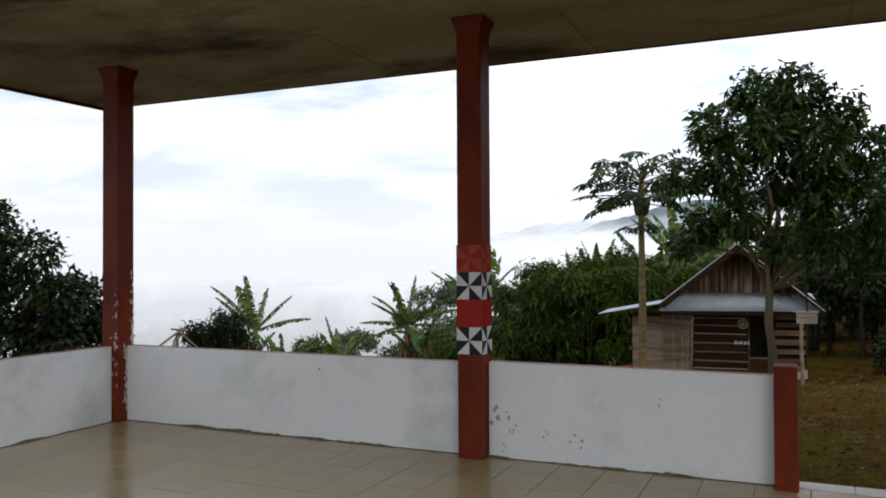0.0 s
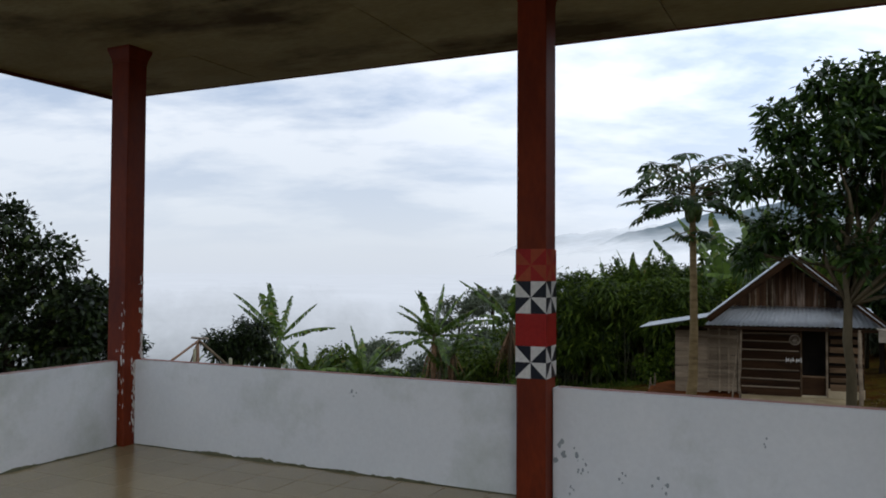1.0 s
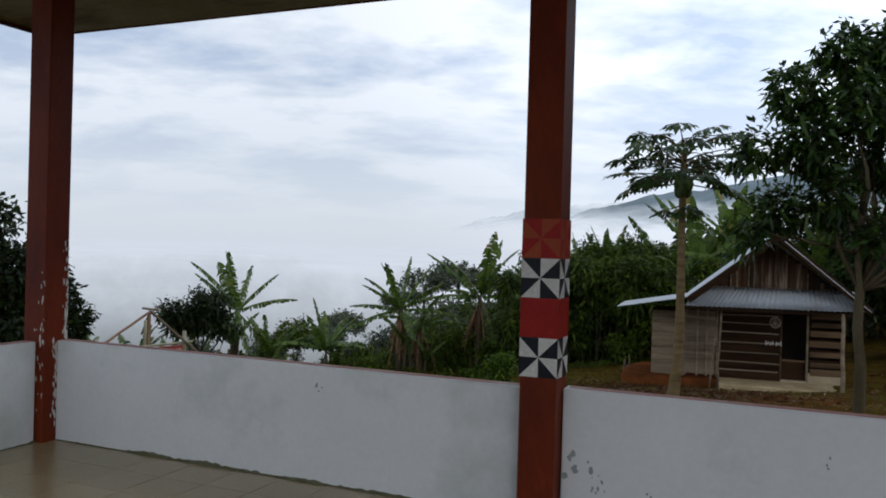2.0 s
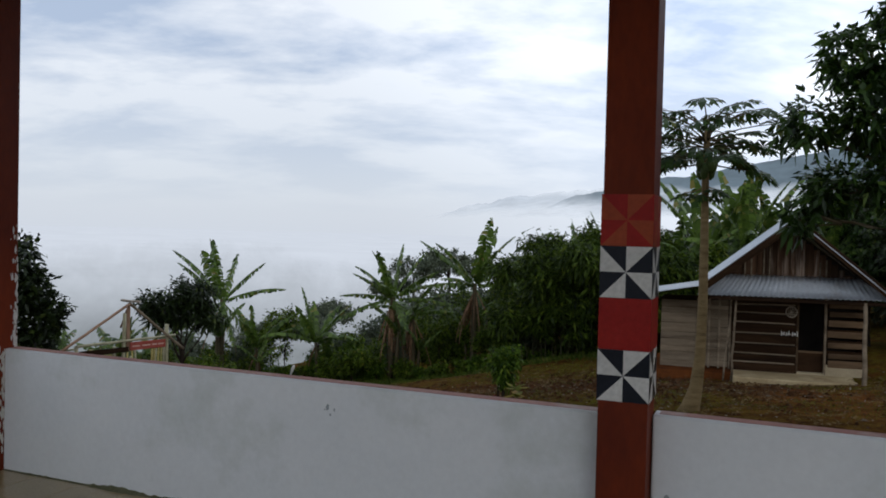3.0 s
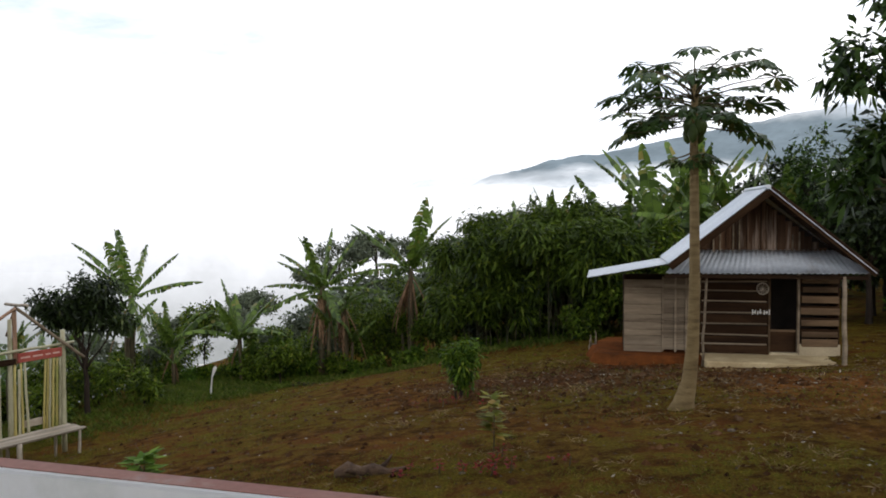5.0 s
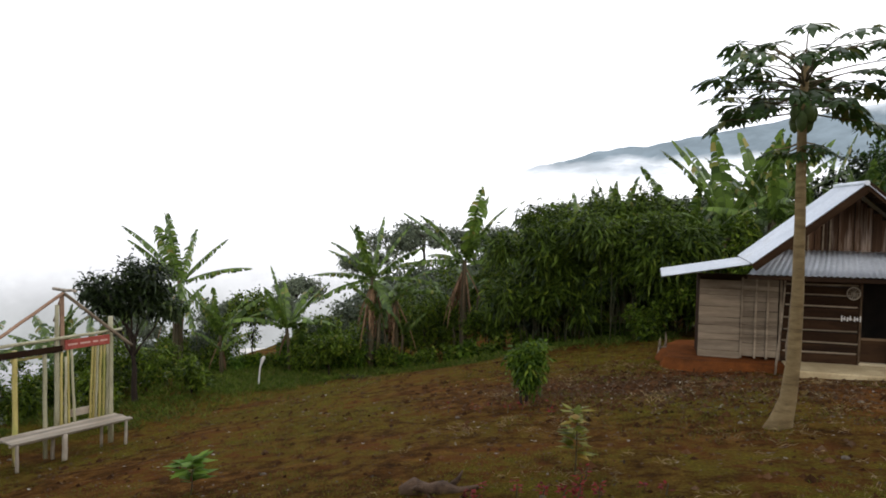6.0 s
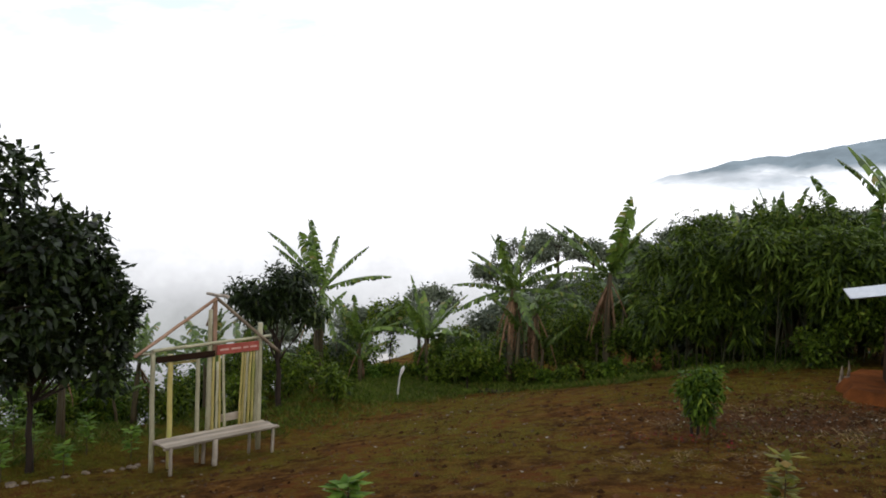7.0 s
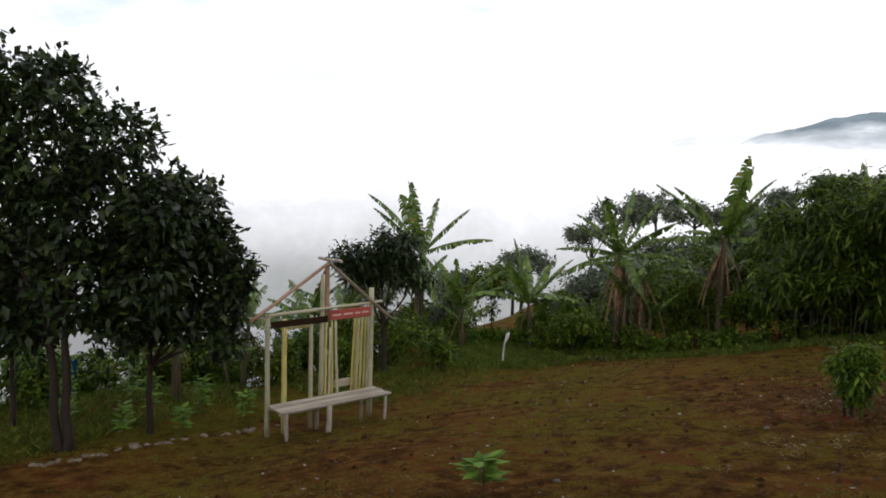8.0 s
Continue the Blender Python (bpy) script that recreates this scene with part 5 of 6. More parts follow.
# understorey along the crest, behind the bench and round to the hut
spots = [(-19.3, 29.2, 1.2, 3.0), (-16.0, 28.7, 1.0, 1.7), (-17.0, 29.6, 1.2, 1.6), (-20.3, 25.6, 1.0, 1.5), (-19.4, 23.8, 1.0, 1.6), (-20.4, 23.2, 1.1, 1.6), (-17.9, 23.9, 0.8, 1.3),
         (-21.8, 25.4, 1.2, 1.7), (-14.2, 32.9, 1.3, 2.6), (-13.4, 32.9, 1.2, 2.2), (-11.6, 32.3, 1.2, 2.7), (-10.9, 32.0, 1.2, 3.0), (-16.6, 32.3, 1.2, 2.0), (-13.6, 34.5, 1.6, 3.4), (-11.4, 34.2, 1.6, 3.6),
         (-9.6, 33.0, 1.6, 4.2), (-8.4, 33.4, 1.6, 4.4), (-15.4, 34.6, 1.6, 2.8), (-17.8, 31.4, 1.3, 1.6), (-22.6, 18.2, 1.0, 1.2), (-20.8, 20.4, 1.2, 1.6),
         (-22.4, 14.9, 0.9, 1.0), (-22.4, 12.6, 0.9, 1.1), (-18.9, 21.2, 0.8, 1.1), (-5.6, 27.9, 0.9, 1.3)]
for k, (x, y, w, h) in enumerate(spots):
    shrub(x, y, w, h, 100 + k, size=0.15, clusters=int(150 + 120 * w * h / 2))
for k in range(12):
    x, y = -26.4 - 2.6 * rnd.random(), 11.0 + 0.9 * k
    shrub(x, y, rnd.uniform(1.0, 1.5), rnd.uniform(1.5, 2.6), 800 + k, mat=L_SHRUB if k % 2 else L_BUSH, size=0.19, clusters=260, label="tall leafy shrub on the lower terrace", group="terrace shrubs")
for k in range(16):
    x, y = -22.4 - 1.8 * rnd.random(), 18.5 + 0.55 * k
    shrub(x, y, rnd.uniform(0.9, 1.3), rnd.uniform(1.3, 2.2), 730 + k, mat=L_SHRUB if k % 3 else L_BUSH, size=0.16, clusters=170, label="leafy green shrub below the crest", group="crest shrubs")
for k in range(22):
    x, y = -22.5 - 4.0 * rnd.random(), 11.5 + 11 * rnd.random()
    shrub(x, y, rnd.uniform(0.9, 1.4), rnd.uniform(1.0, 2.0), 160 + k, mat=L_BUSH if k % 2 else L_SHRUB, size=0.17, clusters=150, label="leafy green shrub on the lower terrace", group="terrace shrubs")
for k, (x, y) in enumerate(((-24.5, 14.2), (-25.6, 16.6), (-23.2, 12.2), (-26.0, 19.5))):
    banana(x, y, 1.5, 190 + k, 7, lo=15, hi=70, leaf=1.7, dead=2)
# dark leaves added behind the canes stand in for the deep shade there
for k in range(13):
    x = -10.3 + k * 0.5
    shrub(x, 30.9 + 1.0 * rnd.random(), 1.2, rnd.uniform(2.2, 3.0), 560 + k, mat=L_TREE, size=0.18, clusters=480, label="leafy undergrowth added behind the bamboo, deep shade put into its dark leaves", group="undergrowth")
for k in range(10):
    x = -16.5 + k * 1.15
    shrub(x, 33.2 + rnd.random(), 1.2, rnd.uniform(2.2, 3.4), 580 + k, size=0.17, clusters=260, label="leafy undergrowth behind the bananas", group="undergrowth")
for k, (x, y, h) in enumerate(((-4.2, 28.8, 3.0), (-3.0, 28.9, 3.4), (-1.6, 29.2, 3.4), (-5.0, 29.6, 3.0))):
    shrub(x, y, 1.4, h, 640 + k, size=0.18, clusters=420, label="leafy shrub close behind the hut", group="undergrowth")
rnd = random.Random(95)
for k in range(22):
    x, y = rnd.uniform(3.0, 8.0), rnd.uniform(23.5, 29.5)
    shrub(x, y, rnd.uniform(0.8, 1.3), rnd.uniform(0.8, 2.2), 700 + k, mat=(L_SHRUB, L_FIELD, L_TREE)[k % 3], size=0.16, clusters=190, label="leafy shrub at the foot of the wooded slope", group="slope shrubs")
for k in range(15):
    x = -17.4 + k * 0.83
    y = 30.3 + 0.16 * max(-9 - x, 0) + rnd.uniform(-0.5, 0.7)
    shrub(x, y, rnd.uniform(0.5, 0.7), rnd.uniform(0.4, 0.95), 900 + k, mat=(L_SHRUB, L_FIELD, L_SHRUB)[k % 3], size=0.17, clusters=130, label="low leafy shrub between the banana stems", group="banana undergrowth")
for k in range(16):
    x, y = -20.2 + 0.30 * k + rnd.uniform(-0.3, 0.3), 28.4 + 0.14 * k + rnd.uniform(-0.5, 0.9)
    if abs(x + 19.4) < 0.9:
        w, h = 0.5, 0.45  # low there, so that the valley shows
    else:
        w, h = rnd.uniform(0.8, 1.1), rnd.uniform(1.0, 1.7)
    shrub(x, y, w, h, 930 + k, mat=(L_SHRUB, L_FIELD, L_BUSH)[k % 3], size=0.16, clusters=170, label="leafy green shrub along the crest", group="crest shrubs")
# the coffee-like bush in the middle of the field and small garden plants
broadleaf("shrub", -6.9, 18.85, 0.42, 0.03, [(0.02, 0, 0.98, 0.15), (-0.18, 0, 0.90, 0.14), (0.18, 0.1, 1.00, 0.14), (0.30, 0, 0.86, 0.11), (0.05, -0.1, 0.76, 0.17), (-0.28, 0.1, 0.72, 0.09), (0.08, 0, 0.54, 0.14), (-0.08, 0.1, 0.58, 0.13), (0.05, 0, 0.36, 0.08)],
          280, 7, 0.12, L_FIELD, "small bright green bush growing alone in the field", "shrub", seed=141, stems=3, droop=0.55)


def garden_plant(x, y, h, n, size, mat, seed, label):
    rnd = random.Random(seed)
    ob = thing("garden_plant", pose(x, y, ground_z(x, y) - 0.03), label, "plant", "garden plants")
    part("stem", rod((0, 0, 0), (0.02, 0.01, h * 0.9), 0.010, 0.006, 6, 0.006, 5, seed), M_STEM, ob)
    rs = np.random.RandomState(seed)
    z = rs.uniform(0.35, 1.0, n) * h
    az = rs.uniform(0, 2 * np.pi, n)
    way = unit(np.stack([np.cos(az), np.sin(az), rs.uniform(0.1, 0.9, n)], 1))
    side = unit(np.cross(way, np.array([0, 0, 1.0])))
    pos = np.stack([0 * z, 0 * z, z], 1) + way * 0.03
    ln = size * rs.uniform(0.7, 1.2, n)
    me = leaf_mesh("foliage", pos, way, side, ln, ln * 0.5, mat, 0.10, 0.3)
    c = new("foliage", me); c.parent = ob
    return ob


garden_plant(-10.15, 13.62, 0.50, 40, 0.32, L_SEEDLING, 151, "leafy bright green seedling in the field")
garden_plant(-5.2, 14.2, 0.80, 62, 0.22, L_YELLOW, 152, "spindly yellow-green seedling in the field")
rnd = random.Random(155)
for k in range(22):
    near = k < 14
    x, y = (rnd.gauss(-5.1, 0.55), rnd.gauss(13.55, 0.3)) if near else (rnd.gauss(-7.1, 0.6), rnd.gauss(18.2, 0.25))
    garden_plant(x, y, rnd.uniform(0.06, 0.22), rnd.choice((8, 12, 18)), 0.075, L_RED, 600 + k, "low plant with red leaves")
for k, (x, y, h) in enumerate(((-18.4, 14.4, 0.8), (-19.2, 15.6, 1.0), (-18.0, 15.4, 0.6), (-19.9, 14.2, 1.1), (-18.9, 16.6, 0.9), (-17.9, 16.9, 0.7), (-20.3, 15.9, 1.2))):
    garden_plant(x, y, h, 60, 0.22, L_SEEDLING, 640 + k, "young green sapling on the grassy terrace edge")

# far trees on the spur beyond the field, flat-topped, haze painted into their leaves
M_HAZE_LEAF = leaf_mat("far_leaf_painted_haze", (0.060, 0.075, 0.055), (0.14, 0.16, 0.105), None, 0.8)
for k, (x, y, top, w) in enumerate(((-24.9, 54.0, 0.1, 1.9), (-27.9, 57.0, -1.6, 1.6), (-23.7, 57.7, 0.8, 1.8), (-12.4, 57.3, 2.3, 2.0), (-14.9, 57.0, 1.2, 1.9), (-17.2, 56.4, 0.4, 1.8), (-20.3, 55.0, 0.3, 1.9), (-10.4, 56.0, 2.2, 1.9), (-8.0, 57.5, 2.6, 2.0), (-5.0, 58.0, 2.8, 2.0), (-29.5, 50.0, -3.0, 1.5), (-31.0, 44, -4.0, 1.5), (-28.4, 47, -3.6, 1.4), (-35, 41, -4.6, 1.6))):
    h = top - ground_z(x, y)
    blobs = blob_cloud(0, 0, h - 0.9, w, w, 0.55, 9, 0.5, 0.95, 200 + k)
    broadleaf("tree", x, y, h * 0.72, 0.13, blobs, 300, 7, 0.30, M_HAZE_LEAF, "distant flat-topped tree with thin haze painted into its leaves", "tree", 210 + k, group="far trees", flat=0.5, shell=0.3)
# greyish bushes just over the crest, fog haze painted into most leaves
rnd = random.Random(290)
for k in range(14):
    x, y = (rnd.uniform(-18.2, -15.2), rnd.uniform(30.8, 33.6)) if k % 2 else (rnd.uniform(-23.6, -20.8), rnd.uniform(27.6, 31.2))
    shrub(x, y, rnd.uniform(0.9, 1.3), rnd.uniform(1.3, 2.1), 960 + k, mat=M_HAZE_LEAF if k % 3 else L_SHRUB, size=0.18, clusters=180, label="greyish leafy bush just over the crest", group="over-crest bushes")
# wooded slope on the right, behind the hut
rnd = random.Random(300)
for k in range(26):
    x, y = rnd.uniform(2.5, 17), rnd.uniform(28, 46)
    h = rnd.uniform(3.2, 6.0)
    blobs = blob_cloud(0, 0, h * 0.6, 1.3, 1.3, h * 0.3, 8, 0.7, 1.2, 310 + k)
    broadleaf("tree", x, y, h * 0.5, 0.1, blobs, 420, 8, 0.28, L_SHRUB if k % 3 else L_TREE, "leafy tree on the wooded slope behind the hut", "tree", 340 + k, group="slope trees")
for k, (x, y, h) in enumerate(((1.4, 31.0, 5.8), (2.9, 31.6, 6.0), (4.4, 30.2, 5.4), (2.3, 29.2, 5.0), (5.8, 29.4, 5.0), (0.5, 32.8, 5.4), (3.6, 33.0, 6.2))):
    blobs = blob_cloud(0, 0, h * 0.58, 1.3, 1.1, h * 0.32, 11, 0.6, 1.0, 760 + k)
    broadleaf("tree", x, y, h * 0.5, 0.1, blobs, 800, 8, 0.22, L_TREE if k % 2 else L_MANGO, "dark leafy tree close behind the hut", "tree", 770 + k, group="hut trees")
# most bushes on the spur share the leaf colour with painted haze
for k in range(48):
    x, y = rnd.uniform(-20, 3), rnd.uniform(38, 58)
    h = rnd.uniform(1.6, 3.0) * (1.0 if x > -14 else 0.7)
    blobs = blob_cloud(0, 0, h * 0.55, 1.5, 1.5, h * 0.3, 8, 0.6, 1.1, 410 + k)
    broadleaf("tree", x, y, h * 0.5, 0.08, blobs, 330, 8, 0.30, M_HAZE_LEAF if k % 4 else L_SHRUB, "leafy bush on the spur behind the bananas", "bush", 440 + k, group="spur bushes")

# ---- small things on the field ----
M_LOG = surface("rotting_wood", (0.045, 0.026, 0.015), (0.14, 0.085, 0.050), (0.02, 0.012, 0.008), 6, 40, 0.9, bumps=0.9, dist=0.02)
# bent white stake, chopped logs, broken stump, weathered log
ob = part("stake", tube(bmesh.new(), [(0, 0, -0.1), (0.01, 0, 0.3), (0.05, 0, 0.65), (0.15, 0.0, 0.92), (0.19, 0, 1.0)], [0.028, 0.027, 0.025, 0.06, 0.02], 8), M_CHIP)
ob.matrix_basis = pose(-16.9, 25.84, ground_z(-16.9, 25.84))
tagged(ob, "pale peeled stake standing at the field's edge", "stake")
# a white roof far down the slope, a blue tarpaulin between the terrace plants
far_house = thing("house", pose(-52.8, 81.2, -17.0, 0, 0, 25), "small distant house with a white roof in the fog", "house")
bm = bmesh.new()
box(bm, (-1.3, -1.0, -3), (1.3, 1.0, 1.6))
part("wall", bm, M_WALL, far_house)
bm = bmesh.new()
for s in (-1, 1):
    vs = [bm.verts.new(c) for c in ((-1.5, s * 1.25, 1.5), (1.5, s * 1.25, 1.5), (1.5, 0, 2.25), (-1.5, 0, 2.25))]
    bm.faces.new(vs)
    vs2 = [bm.verts.new(v.co + Vector((0, 0, 0.05))) for v in vs]
    bm.faces.new(vs2)
    for k in range(4):
        bm.faces.new((vs[k], vs[(k + 1) % 4], vs2[(k + 1) % 4], vs2[k]))
part("roof", bm, M_CHIP, far_house)
M_TARP = surface("blue_tarpaulin", (0.02, 0.13, 0.34), (0.04, 0.20, 0.46), None, 2, 20, 0.45)
bm = bmesh.new()
rows = []
for i in range(11):
    rows.append([bm.verts.new((i * 0.1 - 0.5, 0.25 * (j / 6) ** 2 + 0.05 * noise.noise((i * 0.5, j * 0.5, 2)), j * 0.12 + 0.06 * noise.noise((i * 0.6, 0, 4)))) for j in range(7)])
for r0, q0 in zip(rows, rows[1:]):
    for j in range(6):
        bm.faces.new((r0[j], q0[j], q0[j + 1], r0[j + 1])).smooth = True
bmesh.ops.solidify(bm, geom=bm.faces[:], thickness=0.01)
ob = part("tarpaulin", bm, M_TARP)
ob.matrix_basis = pose(-22.95, 15.4, ground_z(-22.95, 15.4), 0, 0, 40) @ Matrix.Scale(1.35, 4)
tagged(ob, "draped blue tarpaulin among the terrace plants", "tarpaulin")
for k, (x, y, a, L, r) in enumerate(((-15.3, 28.6, 10, 1.1, 0.07), (-14.9, 28.3, -20, 0.9, 0.06), (-15.6, 28.3, 35, 0.6, 0.05))):
    ob = part("log", rod((0, 0, r), (L, 0, r * 0.9), r, r * 0.8, 8, 0.02, 5, k), M_BARK)
    ob.matrix_basis = pose(x, y, ground_z(x, y) - 0.01, 0, 0, a)
    tagged(ob, "short dark log lying on the soil", "log", "logs on the field")
bm = bmesh.new()
tube(bm, [(0, 0, 0.05), (0.15, 0.03, 0.09), (0.32, 0.0, 0.07), (0.5, 0.05, 0.10), (0.68, 0.04, 0.08), (0.88, 0.10, 0.12)], [0.05, 0.11, 0.085, 0.10, 0.065, 0.02], 10)
tube(bm, [(0.3, 0.02, 0.08), (0.22, -0.12, 0.15), (0.18, -0.22, 0.17)], [0.05, 0.03, 0.008], 7)
tube(bm, [(0.55, 0.05, 0.10), (0.66, 0.14, 0.20), (0.70, 0.2, 0.28)], [0.045, 0.026, 0.006], 7)
for v in bm.verts:
    v.co += Vector((1, 1, 1)) * 0.022 * noise.noise(v.co * 14)
ob = part("log", bm, M_LOG)
ob.matrix_basis = pose(-7.05, 13.3, ground_z(-7.05, 13.3) - 0.02, 0, 0, 10)
tagged(ob, "dark weathered log lying in the grass", "log", "logs on the field")
bm = bmesh.new()
tube(bm, [(0, 0, -0.1), (0.02, 0, 0.12), (0, 0.02, 0.28)], [0.16, 0.13, 0.10], 10)
for a, h in ((0.3, 0.62), (2.4, 0.5), (4.2, 0.44)):
    tube(bm, [(0.06 * math.cos(a), 0.06 * math.sin(a), 0.2), (0.09 * math.cos(a), 0.09 * math.sin(a), h * 0.7), (0.07 * math.cos(a), 0.07 * math.sin(a), h)], [0.045, 0.03, 0.008], 6)
ob = part("stump", bm, M_PLANK)
ob.matrix_basis = pose(-4.95, 24.4, ground_z(-4.95, 24.4))
tagged(ob, "splintered dark tree stump by the clay bank", "stump")
# stones along the terrace edge by the trees, and scattered over the field
M_STONE = surface("field_stone", (0.10, 0.075, 0.050), (0.22, 0.17, 0.12), (0.06, 0.045, 0.03), 6, 40, 0.9, island=0.3)
stone_meshes = []
for k in range(5):
    bm = bmesh.new()
    bmesh.ops.create_icosphere(bm, subdivisions=2, radius=0.1)
    for v in bm.verts:
        v.co *= 1 + 0.5 * noise.noise(v.co * 7 + Vector((k * 5, 0, 0)))
        v.co.z *= 0.6
    stone_meshes.append(mesh_of("stone", bm, M_STONE))
rnd = random.Random(500)
for k in range(46):
    f = k / 45
    x, y = -17.3 - 1.2 * f + rnd.uniform(-0.15, 0.15), 17.0 - 4.2 * f + rnd.uniform(-0.15, 0.15)
    ob = new("stone", stone_meshes[k % 5])
    s = rnd.uniform(0.3, 0.85)
    ob.matrix_basis = pose(x, y, ground_z(x, y), 0, 0, rnd.uniform(0, 360)) @ Matrix.Scale(s, 4)
    tagged(ob, "grey field stone edging the terrace", "stone", "terrace stones")
for k in range(60):
    x, y = rnd.uniform(-15, 2), rnd.uniform(13, 27)
    ob = new("stone", stone_meshes[k % 5])
    s = rnd.uniform(0.12, 0.5)
    ob.matrix_basis = pose(x, y, ground_z(x, y), 0, 0, rnd.uniform(0, 360)) @ Matrix.Scale(s, 4)
    tagged(ob, "small grey stone on the soil", "stone", "scattered stones")

# grass: tufts over worn patches, thicker along the crest
rs = np.random.RandomState(7)


def grass(name, pts, h0, h1, per, seed, label, mat=L_GRASS):
    rs = np.random.RandomState(seed)
    P = np.repeat(np.array(pts), per, 0)
    n = len(P)
    P[:, :2] += rs.normal(size=(n, 2)) * 0.07
    az = rs.uniform(0, 2 * np.pi, n)
    way = unit(np.stack([np.cos(az) * 0.6, np.sin(az) * 0.6, rs.uniform(0.5, 1.4, n)], 1))
    side = unit(np.cross(way, rs.normal(size=(n, 3))))
    ln = rs.uniform(h0, h1, n)
    me = leaf_mesh(name, P, way, side, ln, np.maximum(ln * 0.06, 0.006), mat, 0.05, 0.3)
    return tagged(new(name, me), label, "grass", kind="stuff")


short, tall = [], []
for _ in range(29000):
    x, y = rs.uniform(-19, 9), rs.uniform(9, 28)
    if noise.noise((x * 0.42, y * 0.42, 5)) + 0.35 * noise.noise((x * 1.6, y * 1.6, 8)) > 0.0 and not (-4.6 < x < 1.6 and y > 21.6):
        short.append((x, y, ground_z(x, y)))
for _ in range(7000):
    x, y = rs.uniform(0.4, 7), rs.uniform(7.5, 22)
    if noise.noise((x * 0.6, y * 0.6, 15)) > -0.15:
        short.append((x, y, ground_z(x, y)))
for _ in range(2400):
    y = rs.uniform(19.5, 33)
    x = -18.7 + rs.normal() * 1.4 + (0.0 if y < 24 else 0.35 * (y - 24))
    tall.append((x, y, ground_z(x, y)))
for _ in range(1500):
    x, y = rs.normal(-17.6, 0.9), rs.uniform(25.2, 29.5)
    tall.append((x, y, ground_z(x, y)))
for _ in range(1300):
    x, y = rs.normal(-19.5, 0.8), rs.uniform(27.2, 31.5)
    tall.append((x, y, ground_z(x, y)))
for _ in range(2600):
    x, y = rs.uniform(-26, -19), rs.uniform(11, 19)
    tall.append((x, y, ground_z(x, y)))
for _ in range(5200):
    y = rs.uniform(12, 20)
    x = rs.uniform(-20.5, -17.6) - 0.28 * (17 - y)
    short.append((x, y, ground_z(x, y)))
for _ in range(900):
    x = rs.uniform(-16, -4.8)
    y = 28.7 + rs.normal() * 0.8 + (0.22 * (-9 - x) if x < -9 else 0)
    tall.append((x, y, ground_z(x, y)))
grass("grass", short, 0.03, 0.10, 8, 1, "short worn grass over the field")
grass("grass", tall, 0.10, 0.38, 8, 2, "tall rough grass along the field's edge", L_TALL)
L_DRY = leaf_mat("dry_grass_blade", (0.14, 0.090, 0.036), (0.34, 0.24, 0.115), None, 0.8)
rd = np.random.RandomState(19)
D = []
for _ in range(2400):
    x, y = rd.uniform(-8, 9), rd.uniform(12, 24)
    if noise.noise((x * 0.8, y * 0.8, 21)) > 0.1:
        D.append((x, y, ground_z(x, y)))
D = np.repeat(np.array(D), 9, 0)
n = len(D)
D[:, :2] += rd.normal(size=(n, 2)) * 0.06
az = rd.uniform(0, 6.28, n)
way = unit(np.stack([np.cos(az), np.sin(az), rd.uniform(0.1, 1.2, n)], 1))
side = unit(np.cross(way, rd.normal(size=(n, 3))))
ln = rd.uniform(0.05, 0.18, n)
tagged(new("dry_grass", leaf_mesh("dry_grass", D, way, side, ln, np.maximum(ln * 0.07, 0.008), L_DRY, 0.05, 0.3)), "tan dry grass tufts on the bare soil", "grass", kind="stuff")
lit = [(x, y, ground_z(x, y) + 0.012) for x, y in zip(np.concatenate([rs.uniform(-17, 9, 6000), rs.normal(-3.5, 2.6, 4500)]), np.concatenate([rs.uniform(9, 27, 6000), rs.normal(20.2, 1.7, 4500)]))]
P = np.array(lit)
way = unit(np.stack([rs.normal(size=len(P)), rs.normal(size=len(P)), rs.normal(size=len(P)) * 0.15], 1))
side = unit(np.cross(way, np.array([0, 0, 1.0]) + rs.normal(size=(len(P), 3)) * 0.25))
ln = rs.uniform(0.02, 0.09, len(P))
tagged(new("leaf_litter", leaf_mesh("leaf_litter", P, way, side, ln, ln * 0.5, L_LITTER, 0.2, 0.0)), "dry brown leaves scattered over the soil", "leaf litter", kind="stuff")

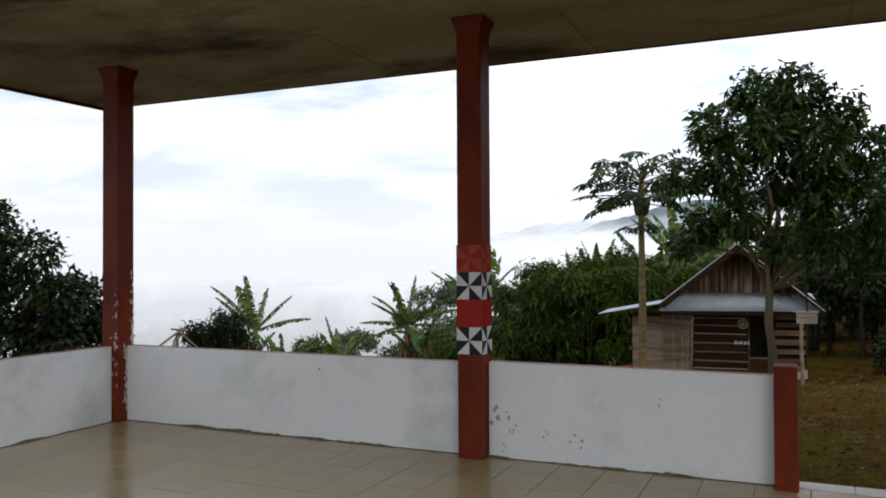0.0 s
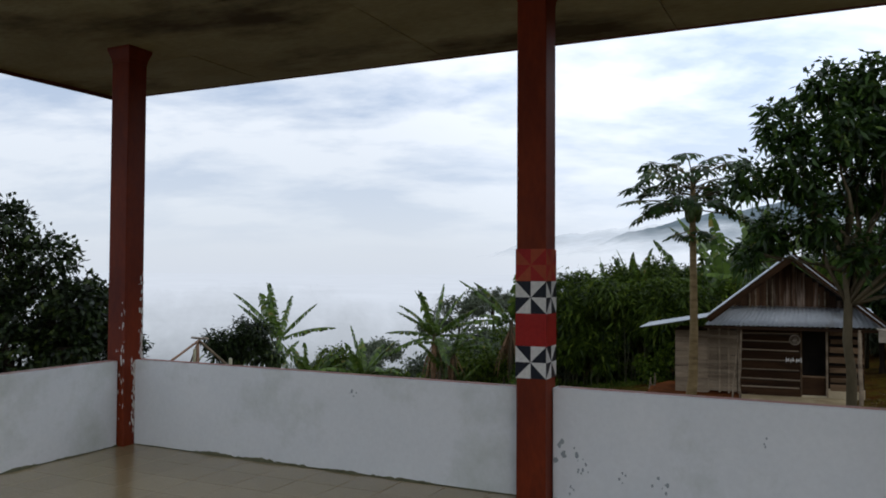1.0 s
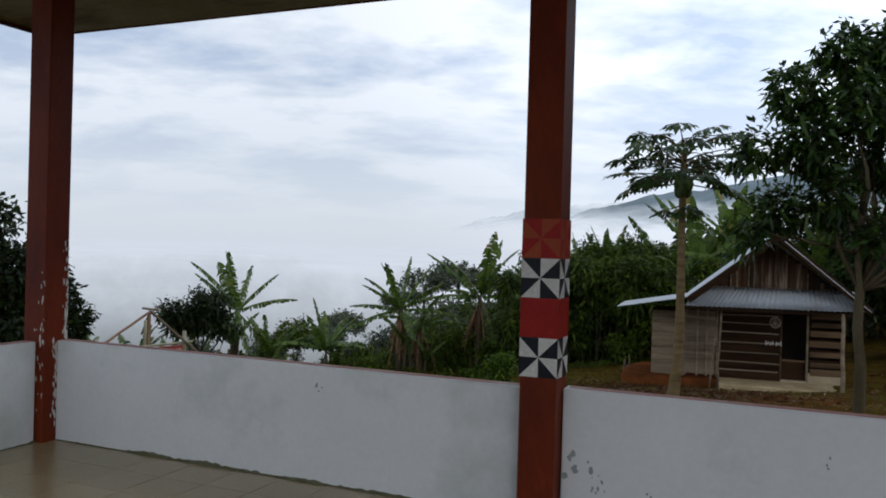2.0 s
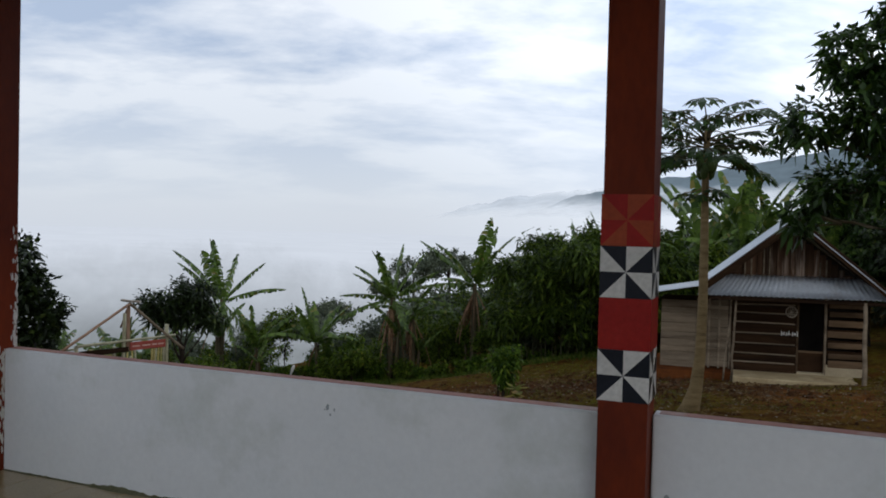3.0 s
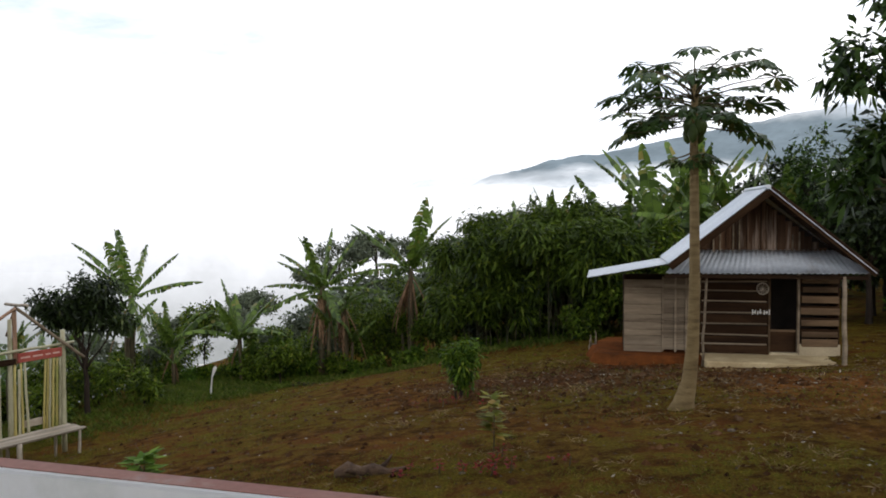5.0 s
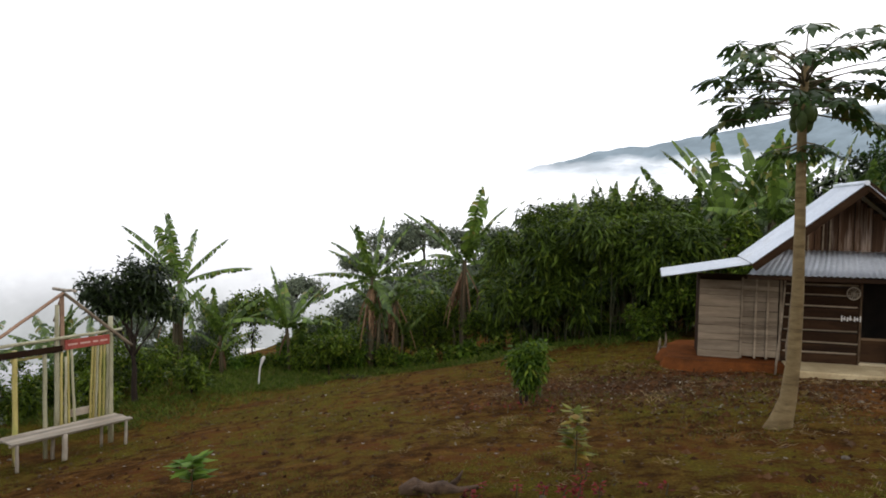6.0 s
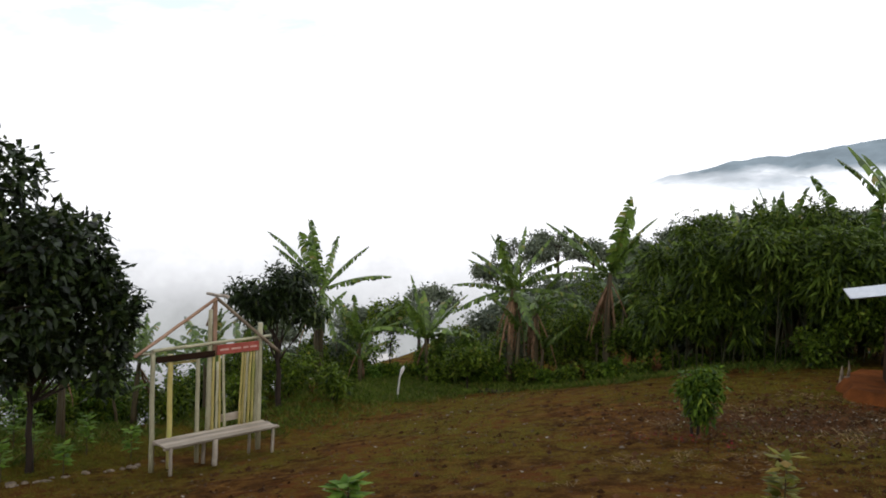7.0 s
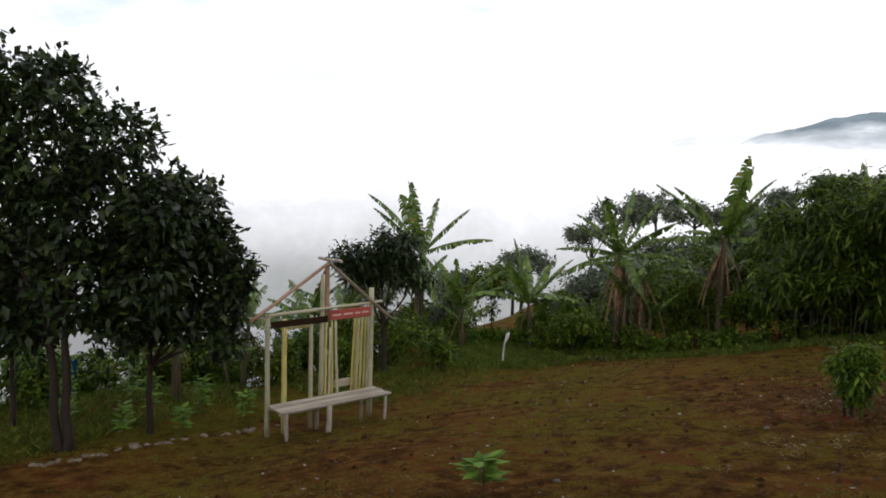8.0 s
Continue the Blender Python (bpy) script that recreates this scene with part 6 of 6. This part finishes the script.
# crumbs and clods of turned soil, thickest round the mulch bed
M_CLOD = surface("soil_clod", (0.026, 0.013, 0.006), (0.11, 0.052, 0.022), (0.15, 0.10, 0.06), 3.0, 40, 0.95, bumps=0.8, dist=0.02, island=0.4, spec=0.02)
rc = np.random.RandomState(29)
CX = np.concatenate([rc.uniform(-15, 6, 2600), rc.normal(-4.6, 2.0, 2600)])
CY = np.concatenate([rc.uniform(10, 26, 2600), rc.normal(20.6, 1.5, 2600)])
oct_v = np.array([(1, 0, 0), (0, 1, 0), (-1, 0, 0), (0, -1, 0), (0, 0, 0.8), (0, 0, -0.6)])
oct_f = np.array([(0, 1, 4), (1, 2, 4), (2, 3, 4), (3, 0, 4), (1, 0, 5), (2, 1, 5), (3, 2, 5), (0, 3, 5)])
size = rc.gamma(2.0, 0.014, len(CX)) + 0.008
size = np.minimum(size, 0.085)
cv = oct_v[None] * size[:, None, None] * rc.uniform(0.6, 1.3, (len(CX), 6, 1))
cv += np.stack([CX, CY, np.array([ground_z(x, y) for x, y in zip(CX, CY)])], 1)[:, None]
me = bpy.data.meshes.new("soil_clods")
me.from_pydata(cv.reshape(-1, 3).tolist(), [], (oct_f[None] + 6 * np.arange(len(CX))[:, None, None]).reshape(-1, 3).tolist())
me.materials.append(M_CLOD)
tagged(new("soil_clods", me), "loose brown clods and crumbs of soil", "soil", kind="stuff")

# small wooden box hung by a cord from the tree in front of the hut
hung = thing("hanging_box", pose(0.60, 12.9, 0.84), "small pale wooden box hung by a cord from the tree", "wooden box")
bm = bmesh.new()
for k in range(2):
    box(bm, (-0.15, -0.10, 0.075 * k), (0.15, -0.085, 0.068 + 0.075 * k), 0.003)
    box(bm, (-0.15, 0.085, 0.075 * k), (0.15, 0.10, 0.068 + 0.075 * k), 0.003)
for sx in (-1, 1):
    box(bm, (sx * 0.143 - 0.007, -0.085, 0), (sx * 0.143 + 0.007, 0.085, 0.14), 0.002)
box(bm, (-0.15, -0.1, -0.02), (0.15, 0.1, -0.002), 0.002)
part("crate", bm, M_SEAT, hung)
part("lid", bm_box((-0.17, -0.12, 0.145), (0.17, 0.12, 0.163), 0.003), M_SEAT, hung)
part("cord", rod((0, 0, 0.16), (0.03, 0.04, 1.75), 0.012, 0.010, 6, 0.01, 6, 2), M_BARK, hung)
